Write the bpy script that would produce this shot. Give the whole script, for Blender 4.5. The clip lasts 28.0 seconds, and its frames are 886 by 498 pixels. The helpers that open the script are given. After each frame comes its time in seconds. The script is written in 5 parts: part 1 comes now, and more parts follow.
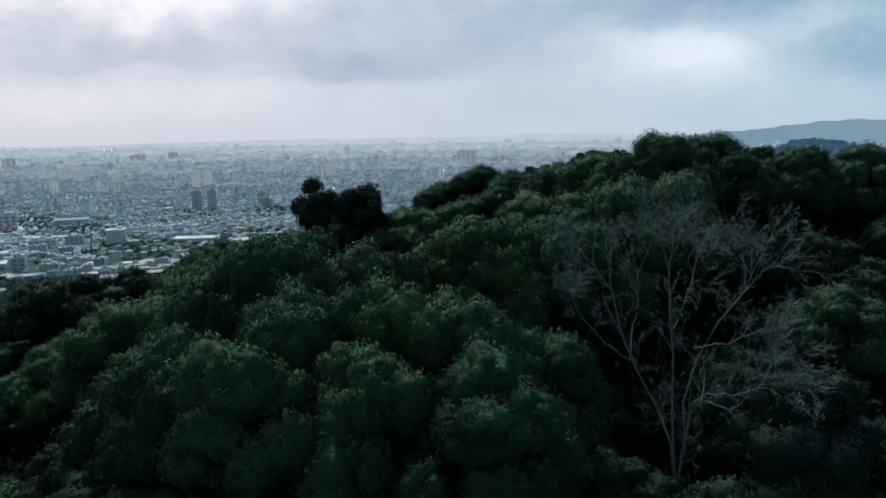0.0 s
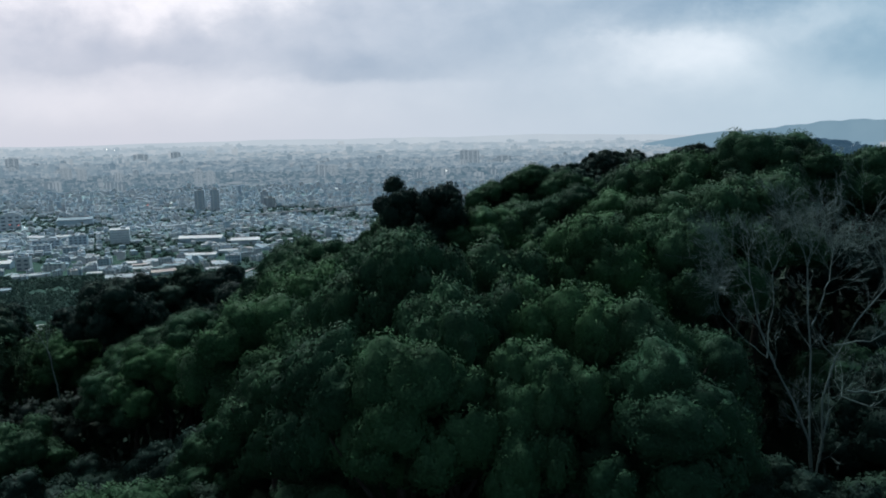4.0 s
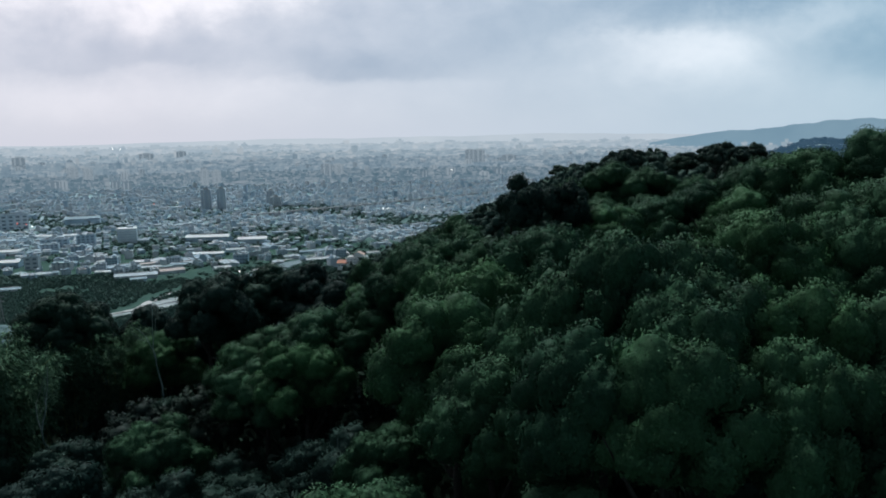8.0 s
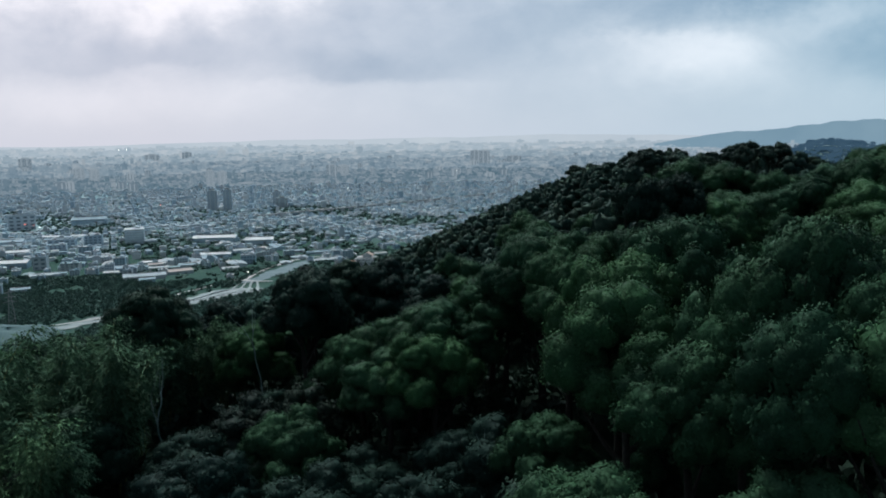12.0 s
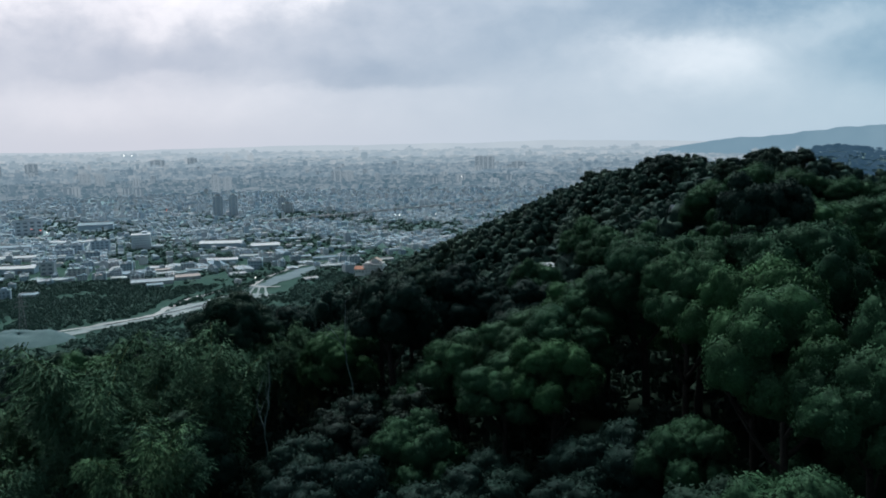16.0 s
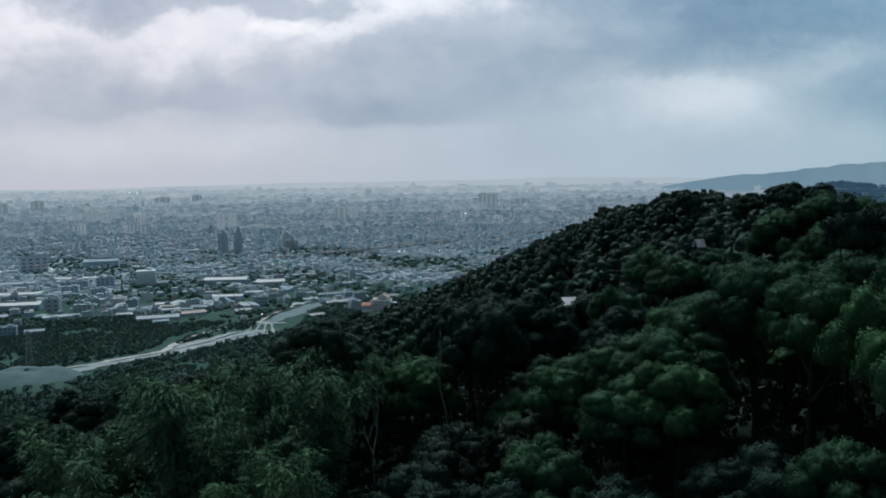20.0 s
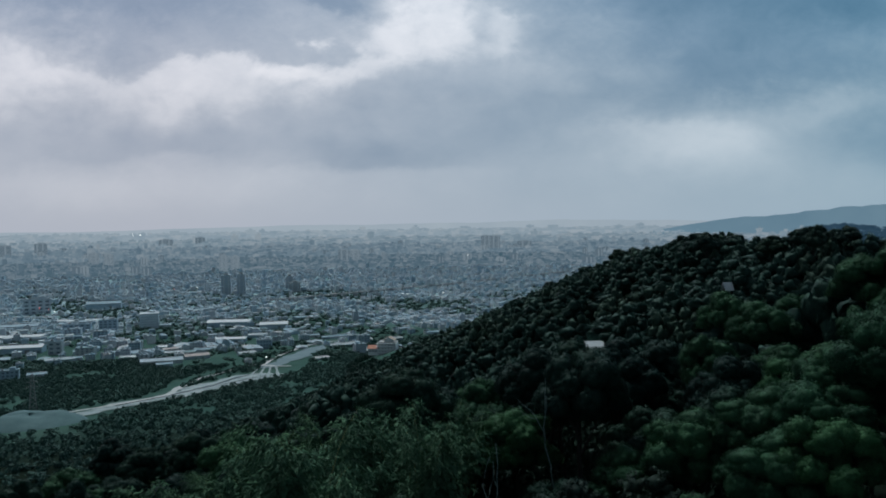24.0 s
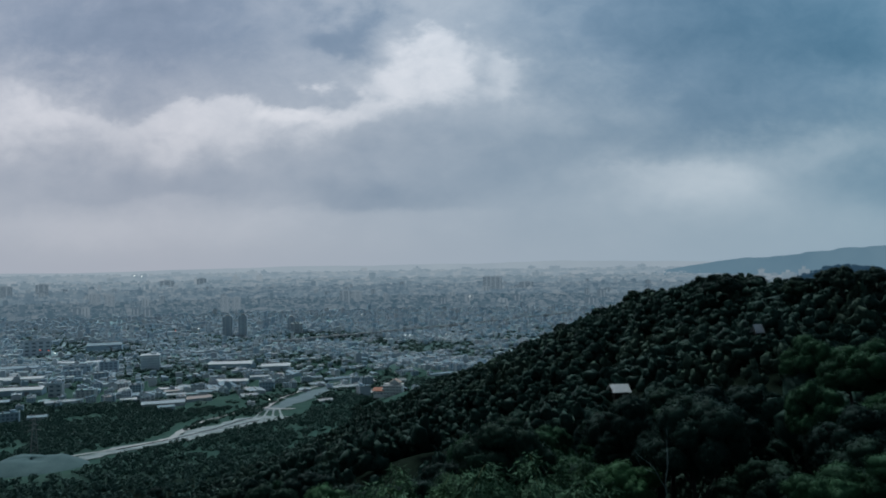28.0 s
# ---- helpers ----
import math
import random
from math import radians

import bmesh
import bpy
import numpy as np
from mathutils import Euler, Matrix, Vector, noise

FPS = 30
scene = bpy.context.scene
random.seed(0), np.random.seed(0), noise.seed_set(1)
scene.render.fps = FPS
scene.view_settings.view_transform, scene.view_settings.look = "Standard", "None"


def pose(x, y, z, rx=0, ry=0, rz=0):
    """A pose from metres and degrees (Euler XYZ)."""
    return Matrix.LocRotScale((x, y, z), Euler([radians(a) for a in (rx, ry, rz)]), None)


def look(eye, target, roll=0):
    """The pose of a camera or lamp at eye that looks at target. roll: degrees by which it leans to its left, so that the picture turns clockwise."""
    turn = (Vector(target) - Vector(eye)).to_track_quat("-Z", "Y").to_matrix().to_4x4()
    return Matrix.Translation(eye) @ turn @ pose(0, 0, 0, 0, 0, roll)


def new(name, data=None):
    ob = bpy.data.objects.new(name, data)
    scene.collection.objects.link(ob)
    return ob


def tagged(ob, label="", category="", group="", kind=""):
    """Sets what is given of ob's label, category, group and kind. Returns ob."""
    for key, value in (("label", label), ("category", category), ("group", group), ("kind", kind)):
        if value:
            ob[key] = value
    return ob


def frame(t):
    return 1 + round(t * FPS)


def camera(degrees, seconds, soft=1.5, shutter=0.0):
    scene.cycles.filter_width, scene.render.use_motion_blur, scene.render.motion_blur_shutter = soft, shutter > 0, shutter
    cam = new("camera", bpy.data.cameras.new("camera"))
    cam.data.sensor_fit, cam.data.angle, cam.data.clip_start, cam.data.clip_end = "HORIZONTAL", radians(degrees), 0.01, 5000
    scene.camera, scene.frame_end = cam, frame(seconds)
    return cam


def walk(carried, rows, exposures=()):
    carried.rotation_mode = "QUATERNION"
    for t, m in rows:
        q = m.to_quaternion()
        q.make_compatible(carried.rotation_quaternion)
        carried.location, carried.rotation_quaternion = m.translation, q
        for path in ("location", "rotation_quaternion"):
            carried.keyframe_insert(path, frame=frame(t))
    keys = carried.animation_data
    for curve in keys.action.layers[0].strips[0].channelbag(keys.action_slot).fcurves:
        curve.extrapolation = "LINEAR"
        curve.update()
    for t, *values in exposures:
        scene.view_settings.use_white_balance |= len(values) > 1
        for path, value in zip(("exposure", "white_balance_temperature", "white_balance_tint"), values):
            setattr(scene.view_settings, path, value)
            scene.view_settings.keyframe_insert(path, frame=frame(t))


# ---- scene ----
cam = camera(61.0, 28.0, soft=1.85)
PATH = [  # seconds, place, yaw, pitch
    (0, (-0.04, 0.03, 228.03), -0.521, -8.452),
    (0.5, (-0.22, -0.10, 228.01), -0.497, -8.434),
    (1, (-0.44, -0.22, 228.00), -0.472, -8.436),
    (1.5, (-0.82, -0.29, 227.98), -0.478, -8.446),
    (2, (-1.35, -0.33, 227.96), -0.477, -8.450),
    (2.5, (-1.97, -0.33, 227.95), -0.447, -8.446),
    (3, (-2.67, -0.30, 227.95), -0.431, -8.443),
    (3.5, (-3.41, -0.23, 227.97), -0.423, -8.445),
    (5.5, (-6.45, 0.53, 228.22), -0.273, -8.505),
    (6.5, (-8.00, 0.51, 228.19), -0.212, -8.509),
    (7.5, (-9.56, 0.34, 228.08), -0.138, -8.519),
    (8.5, (-11.09, 0.29, 227.97), -0.044, -8.493),
    (9.5, (-12.58, 0.34, 227.82), 0.015, -8.460),
    (10.5, (-14.02, 0.36, 227.72), 0.088, -8.455),
    (11.5, (-15.36, 0.27, 227.68), 0.150, -8.438),
    (12.5, (-16.70, 0.15, 227.70), 0.297, -8.413),
    (14.5, (-19.53, -0.10, 227.91), 0.425, -8.351),
    (15, (-20.15, -0.05, 227.88), 0.443, -8.267),
    (15.5, (-20.73, 0.04, 227.81), 0.470, -8.159),
    (16, (-21.32, 0.12, 227.73), 0.494, -7.991),
    (16.5, (-21.91, 0.16, 227.60), 0.512, -7.730),
    (17, (-22.50, 0.18, 227.44), 0.529, -7.422),
    (18, (-23.76, 0.19, 227.16), 0.582, -6.722),
    (19, (-25.22, 0.10, 227.11), 0.598, -5.971),
    (20, (-26.83, -0.05, 227.19), 0.648, -5.183),
    (21, (-28.43, -0.07, 227.30), 0.682, -4.376),
    (21.5, (-29.19, 0.04, 227.34), 0.675, -3.953),
    (23.5, (-32.01, 1.05, 227.44), 0.705, -2.359),
    (24.5, (-33.54, 1.70, 227.38), 0.708, -1.583),
    (25.5, (-35.12, 2.37, 227.30), 0.703, -0.798),
    (26.5, (-36.66, 2.84, 227.33), 0.712, -0.020),
    (27.5, (-38.17, 3.15, 227.47), 0.714, 0.773),
    (28, (-38.92, 3.31, 227.54), 0.709, 1.151),
]
ROLL = -0.84
def heading(eye, yaw, pitch):
    y, p = radians(yaw), radians(pitch)
    return Vector(eye) + Vector((-math.sin(y) * math.cos(p), math.cos(y) * math.cos(p), math.sin(p))) * 10
EXPOSURES = [(0, 0.0, 6350, 6), (12, 0.0, 6350, 6), (15, -0.03, 6320, 5.5), (17, -0.07, 6280, 5), (20, -0.29, 6200, 4), (24, -0.57, 6080, 2.5), (28, -0.72, 6020, 2)]
walk(cam, [(t, look(eye, heading(eye, yaw, pitch), ROLL)) for t, eye, yaw, pitch in PATH], EXPOSURES)

# ---- exposure, world and light ----
# the cloud deck: azimuth, height, half width, reach upwards, reach downwards, strength
BANKS = [
    (-0.44, 0.330, 0.22, 0.090, 0.080, -0.33), (-0.145, 0.306, 0.045, 0.030, 0.028, -0.26), (0.42, 0.310, 0.27, 0.120, 0.085, -0.46),
    (0.40, 0.178, 0.24, 0.045, 0.030, -0.24), (0.58, 0.100, 0.10, 0.040, 0.035, -0.22), (-0.41, 0.100, 0.13, 0.030, 0.010, -0.10),
    (-0.10, 0.082, 0.12, 0.030, 0.009, -0.17), (-0.13, 0.125, 0.20, 0.030, 0.030, -0.06), (0.12, 0.130, 0.12, 0.050, 0.040, -0.10),
]
BREAKS = [
    (-0.02, 0.285, 0.036, 0.022, 0.050, 0.32), (-0.085, 0.236, 0.055, 0.030, 0.030, 0.30), (-0.19, 0.212, 0.075, 0.014, 0.025, 0.24),
    (0.075, 0.258, 0.050, 0.018, 0.034, 0.24), (-0.57, 0.205, 0.085, 0.060, 0.050, 0.26), (-0.34, 0.195, 0.16, 0.022, 0.045, 0.27),
    (0.27, 0.117, 0.10, 0.016, 0.050, 0.15), (0.37, 0.095, 0.10, 0.022, 0.040, 0.10), (0.50, 0.150, 0.09, 0.030, 0.030, 0.10),
    (-0.42, 0.052, 0.30, 0.028, 0.040, 0.12), (0.10, 0.190, 0.12, 0.040, 0.040, 0.05),
]


class Nodes:
    """Short hand for building node trees."""

    def __init__(self, tree):
        self.tree = tree
        tree.nodes.clear()

    def add(self, kind):
        return self.tree.nodes.new(kind)

    def wire(self, a, b):
        self.tree.links.new(a, b)

    def put(self, socket, value):
        if isinstance(value, bpy.types.NodeSocket):
            self.wire(value, socket)
        else:
            socket.default_value = value

    def math(self, op, a, b=0.0, c=0.0):
        node = self.add("ShaderNodeMath")
        node.operation = op
        for socket, value in zip(node.inputs, (a, b, c)):
            self.put(socket, value)
        return node.outputs[0]

    def mix(self, f, a, b, blend="MIX"):
        node = self.add("ShaderNodeMix")
        node.data_type, node.blend_type = "RGBA", blend
        self.put(node.inputs[0], f), self.put(node.inputs[6], a), self.put(node.inputs[7], b)
        return node.outputs[2]

    def noise(self, vector, scale, detail=3.0, rough=0.5, lift=0.0):
        node = self.add("ShaderNodeTexNoise")
        if vector is not None:
            self.wire(vector, node.inputs["Vector"])
        node.inputs["Scale"].default_value, node.inputs["Detail"].default_value = scale, detail
        node.inputs["Roughness"].default_value, node.inputs["Distortion"].default_value = rough, lift
        return node.outputs["Fac"]

    def ramp(self, f, *stops):
        node = self.add("ShaderNodeValToRGB")
        self.put(node.inputs[0], f)
        e = node.color_ramp.elements
        while len(e) < len(stops):
            e.new(0.5)
        for item, (at, colour) in zip(e, stops):
            item.position, item.color = at, (*colour, 1) if len(colour) == 3 else colour
        return node.outputs[0]


def build_world():
    world = bpy.data.worlds.new("overcast_sky")
    scene.world = world
    world.use_nodes = True
    n = Nodes(world.node_tree)
    way = n.add("ShaderNodeTexCoord").outputs["Generated"]
    split = n.add("ShaderNodeSeparateXYZ")
    n.wire(way, split.inputs[0])
    x, y, z = split.outputs
    ahead = n.math("MAXIMUM", n.math("ABSOLUTE", y), 0.15)
    u, v = n.math("DIVIDE", x, ahead), n.math("DIVIDE", z, ahead)
    flat = n.add("ShaderNodeCombineXYZ")
    n.put(flat.inputs[0], n.math("MULTIPLY", u, 1.0)), n.put(flat.inputs[1], n.math("MULTIPLY", v, 1.5))
    n.put(flat.inputs[2], y)
    warp_a = n.math("SUBTRACT", n.noise(flat.outputs[0], 8.0, 6.0, 0.55), 0.5)
    warp_b = n.math("SUBTRACT", n.noise(flat.outputs[0], 10.0, 6.0, 0.55, 0.1), 0.5)
    loose = n.math("MINIMUM", n.math("MAXIMUM", n.math("MULTIPLY", v, 5.0), 0.25), 1.1)
    wu, wv = n.math("MULTIPLY_ADD", n.math("MULTIPLY", warp_a, loose), 0.24, u), n.math("MULTIPLY_ADD", n.math("MULTIPLY", warp_b, loose), 0.14, v)
    total = n.math("MULTIPLY_ADD", n.math("SUBTRACT", n.noise(flat.outputs[0], 6.0, 7.0, 0.55, 0.2), 0.5), 0.24, 0.58)
    ragged = n.math("MULTIPLY", n.math("SUBTRACT", n.noise(flat.outputs[0], 20.0, 7.0, 0.62, 0.4), 0.5), loose)
    total = n.math("MULTIPLY_ADD", ragged, 0.22, total)
    for au, av, ru, up, down, amp in BANKS + BREAKS:
        du, dv = n.math("MULTIPLY", n.math("SUBTRACT", wu, au), 1 / ru), n.math("SUBTRACT", wv, av)
        dv = n.math("MULTIPLY_ADD", n.math("MAXIMUM", dv, 0.0), 1 / up, n.math("MULTIPLY", n.math("MINIMUM", dv, 0.0), 1 / down))
        r2 = n.math("MULTIPLY_ADD", du, du, n.math("MULTIPLY", dv, dv))
        total = n.math("MULTIPLY_ADD", n.math("EXPONENT", n.math("MULTIPLY", n.math("POWER", r2, 1.3), -0.8)), amp, total)
    # evener air close to the horizon
    low = n.math("EXPONENT", n.math("MULTIPLY", n.math("MAXIMUM", v, 0.0), -26.0))
    total = n.math("ADD", n.math("MULTIPLY", total, n.math("SUBTRACT", 1.0, low)), n.math("MULTIPLY", low, 0.60))
    cloud = n.ramp(total, (0.0, (0.20, 0.28, 0.40)), (0.30, (0.38, 0.45, 0.58)), (0.62, (0.70, 0.73, 0.82)), (1.0, (1.28, 1.24, 1.27)))
    east = n.math("MULTIPLY_ADD", u, 0.9, 0.35)
    east.node.use_clamp = True
    east = n.math("MULTIPLY", east, n.math("SUBTRACT", 1.3, total))
    east.node.use_clamp = True
    tint = n.mix(east, (1.05, 0.99, 1.0, 1), (0.58, 0.86, 0.93, 1))
    cloud = n.mix(1.0, cloud, tint, "MULTIPLY")
    # the deck brightens a little with height
    lift = n.math("MULTIPLY_ADD", v, 1.1, 0.82)
    lift = n.math("MINIMUM", n.math("MAXIMUM", lift, 1.0), 1.18)
    cloud = n.mix(1.0, cloud, lift, "MULTIPLY")
    sky = n.add("ShaderNodeTexSky")
    sky.sky_type, sky.sun_disc, sky.sun_elevation, sky.sun_rotation = "NISHITA", False, radians(60), radians(-28)
    clear = n.mix(1.0, sky.outputs[0], (0.06, 0.06, 0.06, 1), "MULTIPLY")
    both = n.mix(0.92, clear, cloud)
    # the deck is thinnest ahead, where the light comes through, and heavy overhead and behind
    heavy = n.ramp(n.math("MULTIPLY_ADD", y, 0.5, 0.5), (0.20, (0.23, 0.25, 0.27)), (0.60, (0.29, 0.30, 0.31)), (0.88, (1, 1, 1)))
    both = n.mix(1.0, both, heavy, "MULTIPLY")
    back = n.add("ShaderNodeBackground")
    n.wire(both, back.inputs[0])
    back.inputs[1].default_value = 1.0
    n.wire(back.outputs[0], n.add("ShaderNodeOutputWorld").inputs[0])


build_world()
sun = new("sun", bpy.data.lights.new("sun", "SUN"))
sun.data.energy, sun.data.angle, sun.data.color = 3.1, radians(36), (1.0, 0.98, 0.95)
sun.matrix_world = look((-260, 480, 940), (0, 0, 0))

# ---- materials ----


def material(name, rough=0.8):
    m = bpy.data.materials.new(name)
    m.use_nodes = True
    n = Nodes(m.node_tree)
    bsdf = n.add("ShaderNodeBsdfPrincipled")
    bsdf.inputs["Roughness"].default_value = rough
    bsdf.inputs["Specular IOR Level"].default_value = 0.15
    n.wire(bsdf.outputs[0], n.add("ShaderNodeOutputMaterial").inputs[0])
    return m, n, bsdf


def place_of(n):
    return n.add("ShaderNodeNewGeometry").outputs["Position"]


def leafy(name, dark, light, tip, per_object=True, scale=1.0):
    """Leaves: colour varies from leaf to leaf, from clump to clump and from tree to tree."""
    m, n, bsdf = material(name, 0.55)
    bsdf.inputs["Specular IOR Level"].default_value = 0.06
    geo = n.add("ShaderNodeNewGeometry")
    base = n.ramp(n.noise(geo.outputs["Position"], 0.55 * scale, 2.0), (0.32, dark), (0.68, light))
    leaf = n.mix(n.math("MULTIPLY", geo.outputs["Random Per Island"], 0.40), base, (*tip, 1))
    if per_object:
        own = n.add("ShaderNodeObjectInfo").outputs["Random"]
        leaf = n.mix(1.0, leaf, n.ramp(own, (0.0, (0.66, 0.74, 0.80)), (0.6, (0.95, 0.95, 0.94)), (1.0, (1.12, 1.14, 0.98))), "MULTIPLY")
    fine = n.ramp(n.noise(geo.outputs["Position"], 11.0 * scale, 6.0, 0.75), (0.36, (0.62, 0.64, 0.66)), (0.62, (1.2, 1.2, 1.15)))
    n.wire(n.mix(1.0, leaf, fine, "MULTIPLY"), bsdf.inputs["Base Color"])
    bump = n.add("ShaderNodeBump")
    bump.inputs["Distance"].default_value, bump.inputs["Strength"].default_value = 0.10 / scale, 0.25
    n.wire(n.noise(geo.outputs["Position"], 8.0 * scale, 6.0, 0.75), bump.inputs["Height"])
    n.wire(bump.outputs[0], bsdf.inputs["Normal"])
    return m


def bark(name, a, b):
    m, n, bsdf = material(name, 0.9)
    spot = place_of(n)
    n.wire(n.ramp(n.noise(spot, 9.0, 5.0, 0.65), (0.3, a), (0.7, b)), bsdf.inputs["Base Color"])
    bump = n.add("ShaderNodeBump")
    bump.inputs["Distance"].default_value = 0.03
    n.wire(n.noise(spot, 22.0, 4.0), bump.inputs["Height"])
    n.wire(bump.outputs[0], bsdf.inputs["Normal"])
    return m


def plain_surface(name, a, b, scale, rough=0.8, fine=0.0):
    m, n, bsdf = material(name, rough)
    spot = place_of(n)
    colour = n.ramp(n.noise(spot, scale, 5.0, 0.6), (0.3, a), (0.7, b))
    if fine:
        colour = n.mix(0.35, colour, n.ramp(n.noise(spot, fine, 3.0), (0.3, a), (0.7, b)))
    n.wire(colour, bsdf.inputs["Base Color"])
    return m


def city_wall(name, per_island):
    """Rendered and tiled walls in greys and creams, paled and blued for haze, with rows of dark openings a storey high.
    """
    m, n, bsdf = material(name, 0.75)
    geo = n.add("ShaderNodeNewGeometry")
    pick = geo.outputs["Random Per Island"] if per_island else n.add("ShaderNodeObjectInfo").outputs["Random"]
    # wall tones carry the haze: blue is mixed into the base colours
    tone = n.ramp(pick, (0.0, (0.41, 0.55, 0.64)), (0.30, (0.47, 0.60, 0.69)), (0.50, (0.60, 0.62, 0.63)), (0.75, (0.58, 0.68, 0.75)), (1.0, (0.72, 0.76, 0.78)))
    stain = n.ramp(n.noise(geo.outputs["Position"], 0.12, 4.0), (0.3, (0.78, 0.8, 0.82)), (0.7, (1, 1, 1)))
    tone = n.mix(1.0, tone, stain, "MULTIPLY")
    if per_island:
        split = n.add("ShaderNodeSeparateXYZ")
        n.wire(geo.outputs["Position"], split.inputs[0])
        rows = n.math("LESS_THAN", n.math("FRACT", n.math("MULTIPLY", split.outputs[2], 0.31)), 0.42)
        bays = n.math("LESS_THAN", n.math("FRACT", n.math("MULTIPLY", n.math("ADD", split.outputs[0], split.outputs[1]), 0.23)), 0.6)
        tone = n.mix(n.math("MULTIPLY", n.math("MULTIPLY", rows, bays), 0.14), tone, (0.08, 0.1, 0.12, 1))
    n.wire(tone, bsdf.inputs["Base Color"])
    return m


def city_roof(name, per_island):
    m, n, bsdf = material(name, 0.6)
    geo = n.add("ShaderNodeNewGeometry")
    pick = geo.outputs["Random Per Island"] if per_island else n.add("ShaderNodeObjectInfo").outputs["Random"]
    # roof tones blued as well, with the haze put into them
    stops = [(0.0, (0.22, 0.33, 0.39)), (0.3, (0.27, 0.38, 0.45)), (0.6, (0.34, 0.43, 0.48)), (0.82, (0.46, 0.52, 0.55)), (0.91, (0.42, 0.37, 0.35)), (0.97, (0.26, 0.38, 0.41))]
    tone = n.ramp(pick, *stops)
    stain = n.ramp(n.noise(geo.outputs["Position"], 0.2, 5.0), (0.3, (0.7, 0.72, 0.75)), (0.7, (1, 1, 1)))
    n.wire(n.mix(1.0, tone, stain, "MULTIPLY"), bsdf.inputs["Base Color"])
    return m


def ground_material():
    """Forest litter on the hill, fields and scrub at its foot, paved ground in the town."""
    m, n, bsdf = material("ground", 1.0)
    bsdf.inputs["Specular IOR Level"].default_value = 0.02
    spot = place_of(n)
    split = n.add("ShaderNodeSeparateXYZ")
    n.wire(spot, split.inputs[0])
    out = n.math("SQRT", n.math("ADD", n.math("POWER", split.outputs[0], 2.0), n.math("POWER", split.outputs[1], 2.0)))
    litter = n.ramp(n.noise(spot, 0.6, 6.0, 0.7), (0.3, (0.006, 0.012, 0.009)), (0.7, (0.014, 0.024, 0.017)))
    field = n.ramp(n.noise(spot, 0.018, 5.0, 0.6), (0.35, (0.034, 0.080, 0.070)), (0.55, (0.050, 0.105, 0.090)), (0.72, (0.076, 0.132, 0.112)))
    field = n.mix(0.4, field, n.ramp(n.noise(spot, 0.16, 6.0, 0.7), (0.35, (0.028, 0.065, 0.056)), (0.7, (0.070, 0.120, 0.100))))
    # paving paled and blued, haze put into its colour
    paved = n.ramp(n.noise(spot, 0.012, 8.0, 0.75), (0.36, (0.15, 0.27, 0.26)), (0.50, (0.26, 0.37, 0.40)), (0.68, (0.36, 0.46, 0.50)))
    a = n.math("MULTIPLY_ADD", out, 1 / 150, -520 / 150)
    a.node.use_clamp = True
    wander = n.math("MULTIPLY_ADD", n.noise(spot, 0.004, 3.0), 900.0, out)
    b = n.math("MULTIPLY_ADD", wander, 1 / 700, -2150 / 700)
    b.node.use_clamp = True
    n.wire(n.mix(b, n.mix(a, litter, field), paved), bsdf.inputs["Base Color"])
    return m


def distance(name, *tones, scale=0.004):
    """Glowing backdrop of far hills and far streets, the haze before them painted into its emission."""
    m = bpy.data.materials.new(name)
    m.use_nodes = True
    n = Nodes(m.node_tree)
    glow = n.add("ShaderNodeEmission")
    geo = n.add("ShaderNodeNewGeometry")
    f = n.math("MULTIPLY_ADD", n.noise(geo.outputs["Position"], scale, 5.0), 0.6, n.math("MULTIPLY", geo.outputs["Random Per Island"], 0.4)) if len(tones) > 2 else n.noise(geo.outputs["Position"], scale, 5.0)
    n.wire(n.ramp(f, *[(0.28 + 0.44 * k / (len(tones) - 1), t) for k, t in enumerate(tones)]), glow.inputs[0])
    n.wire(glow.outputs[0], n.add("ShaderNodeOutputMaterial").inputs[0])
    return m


def lamp_glass(name, colour, power):
    m = bpy.data.materials.new(name)
    m.use_nodes = True
    n = Nodes(m.node_tree)
    glow = n.add("ShaderNodeEmission")
    glow.inputs[0].default_value, glow.inputs[1].default_value = (*colour, 1), power
    n.wire(glow.outputs[0], n.add("ShaderNodeOutputMaterial").inputs[0])
    return m


LAMP_WHITE, LAMP_RED = lamp_glass("lit_lamp_glass", (1.0, 0.98, 0.92), 3.0), lamp_glass("red_lamp_glass", (1.0, 0.22, 0.14), 2.0)
LEAF = leafy("broad_leaves", (0.019, 0.050, 0.032), (0.042, 0.108, 0.059), (0.075, 0.170, 0.089))
# darker copy of the broad leaves, with shade put into the colour
LEAF_SHADED = leafy("shaded_leaves", (0.014, 0.032, 0.029), (0.024, 0.053, 0.044), (0.040, 0.083, 0.066))
LEAF_FAR = leafy("far_leaves", (0.017, 0.040, 0.035), (0.028, 0.063, 0.052), (0.042, 0.087, 0.069), False, 0.2)
LEAF_BAMBOO = leafy("bamboo_leaves", (0.050, 0.116, 0.072), (0.078, 0.166, 0.098), (0.13, 0.235, 0.145))
LEAF_GREY = leafy("greyish_leaves", (0.012, 0.024, 0.022), (0.022, 0.040, 0.036), (0.075, 0.11, 0.10))
LEAF_RIDGE = leafy("ridge_leaves", (0.022, 0.042, 0.036), (0.036, 0.066, 0.053), (0.056, 0.094, 0.074))
LEAF_GROVE = leafy("grove_leaves", (0.032, 0.060, 0.048), (0.050, 0.090, 0.068), (0.072, 0.12, 0.09), False, 0.3)
BARK = bark("brown_bark", (0.018, 0.020, 0.018), (0.045, 0.046, 0.042))
BARK_DEAD = bark("bleached_bark", (0.085, 0.135, 0.135), (0.17, 0.24, 0.235))
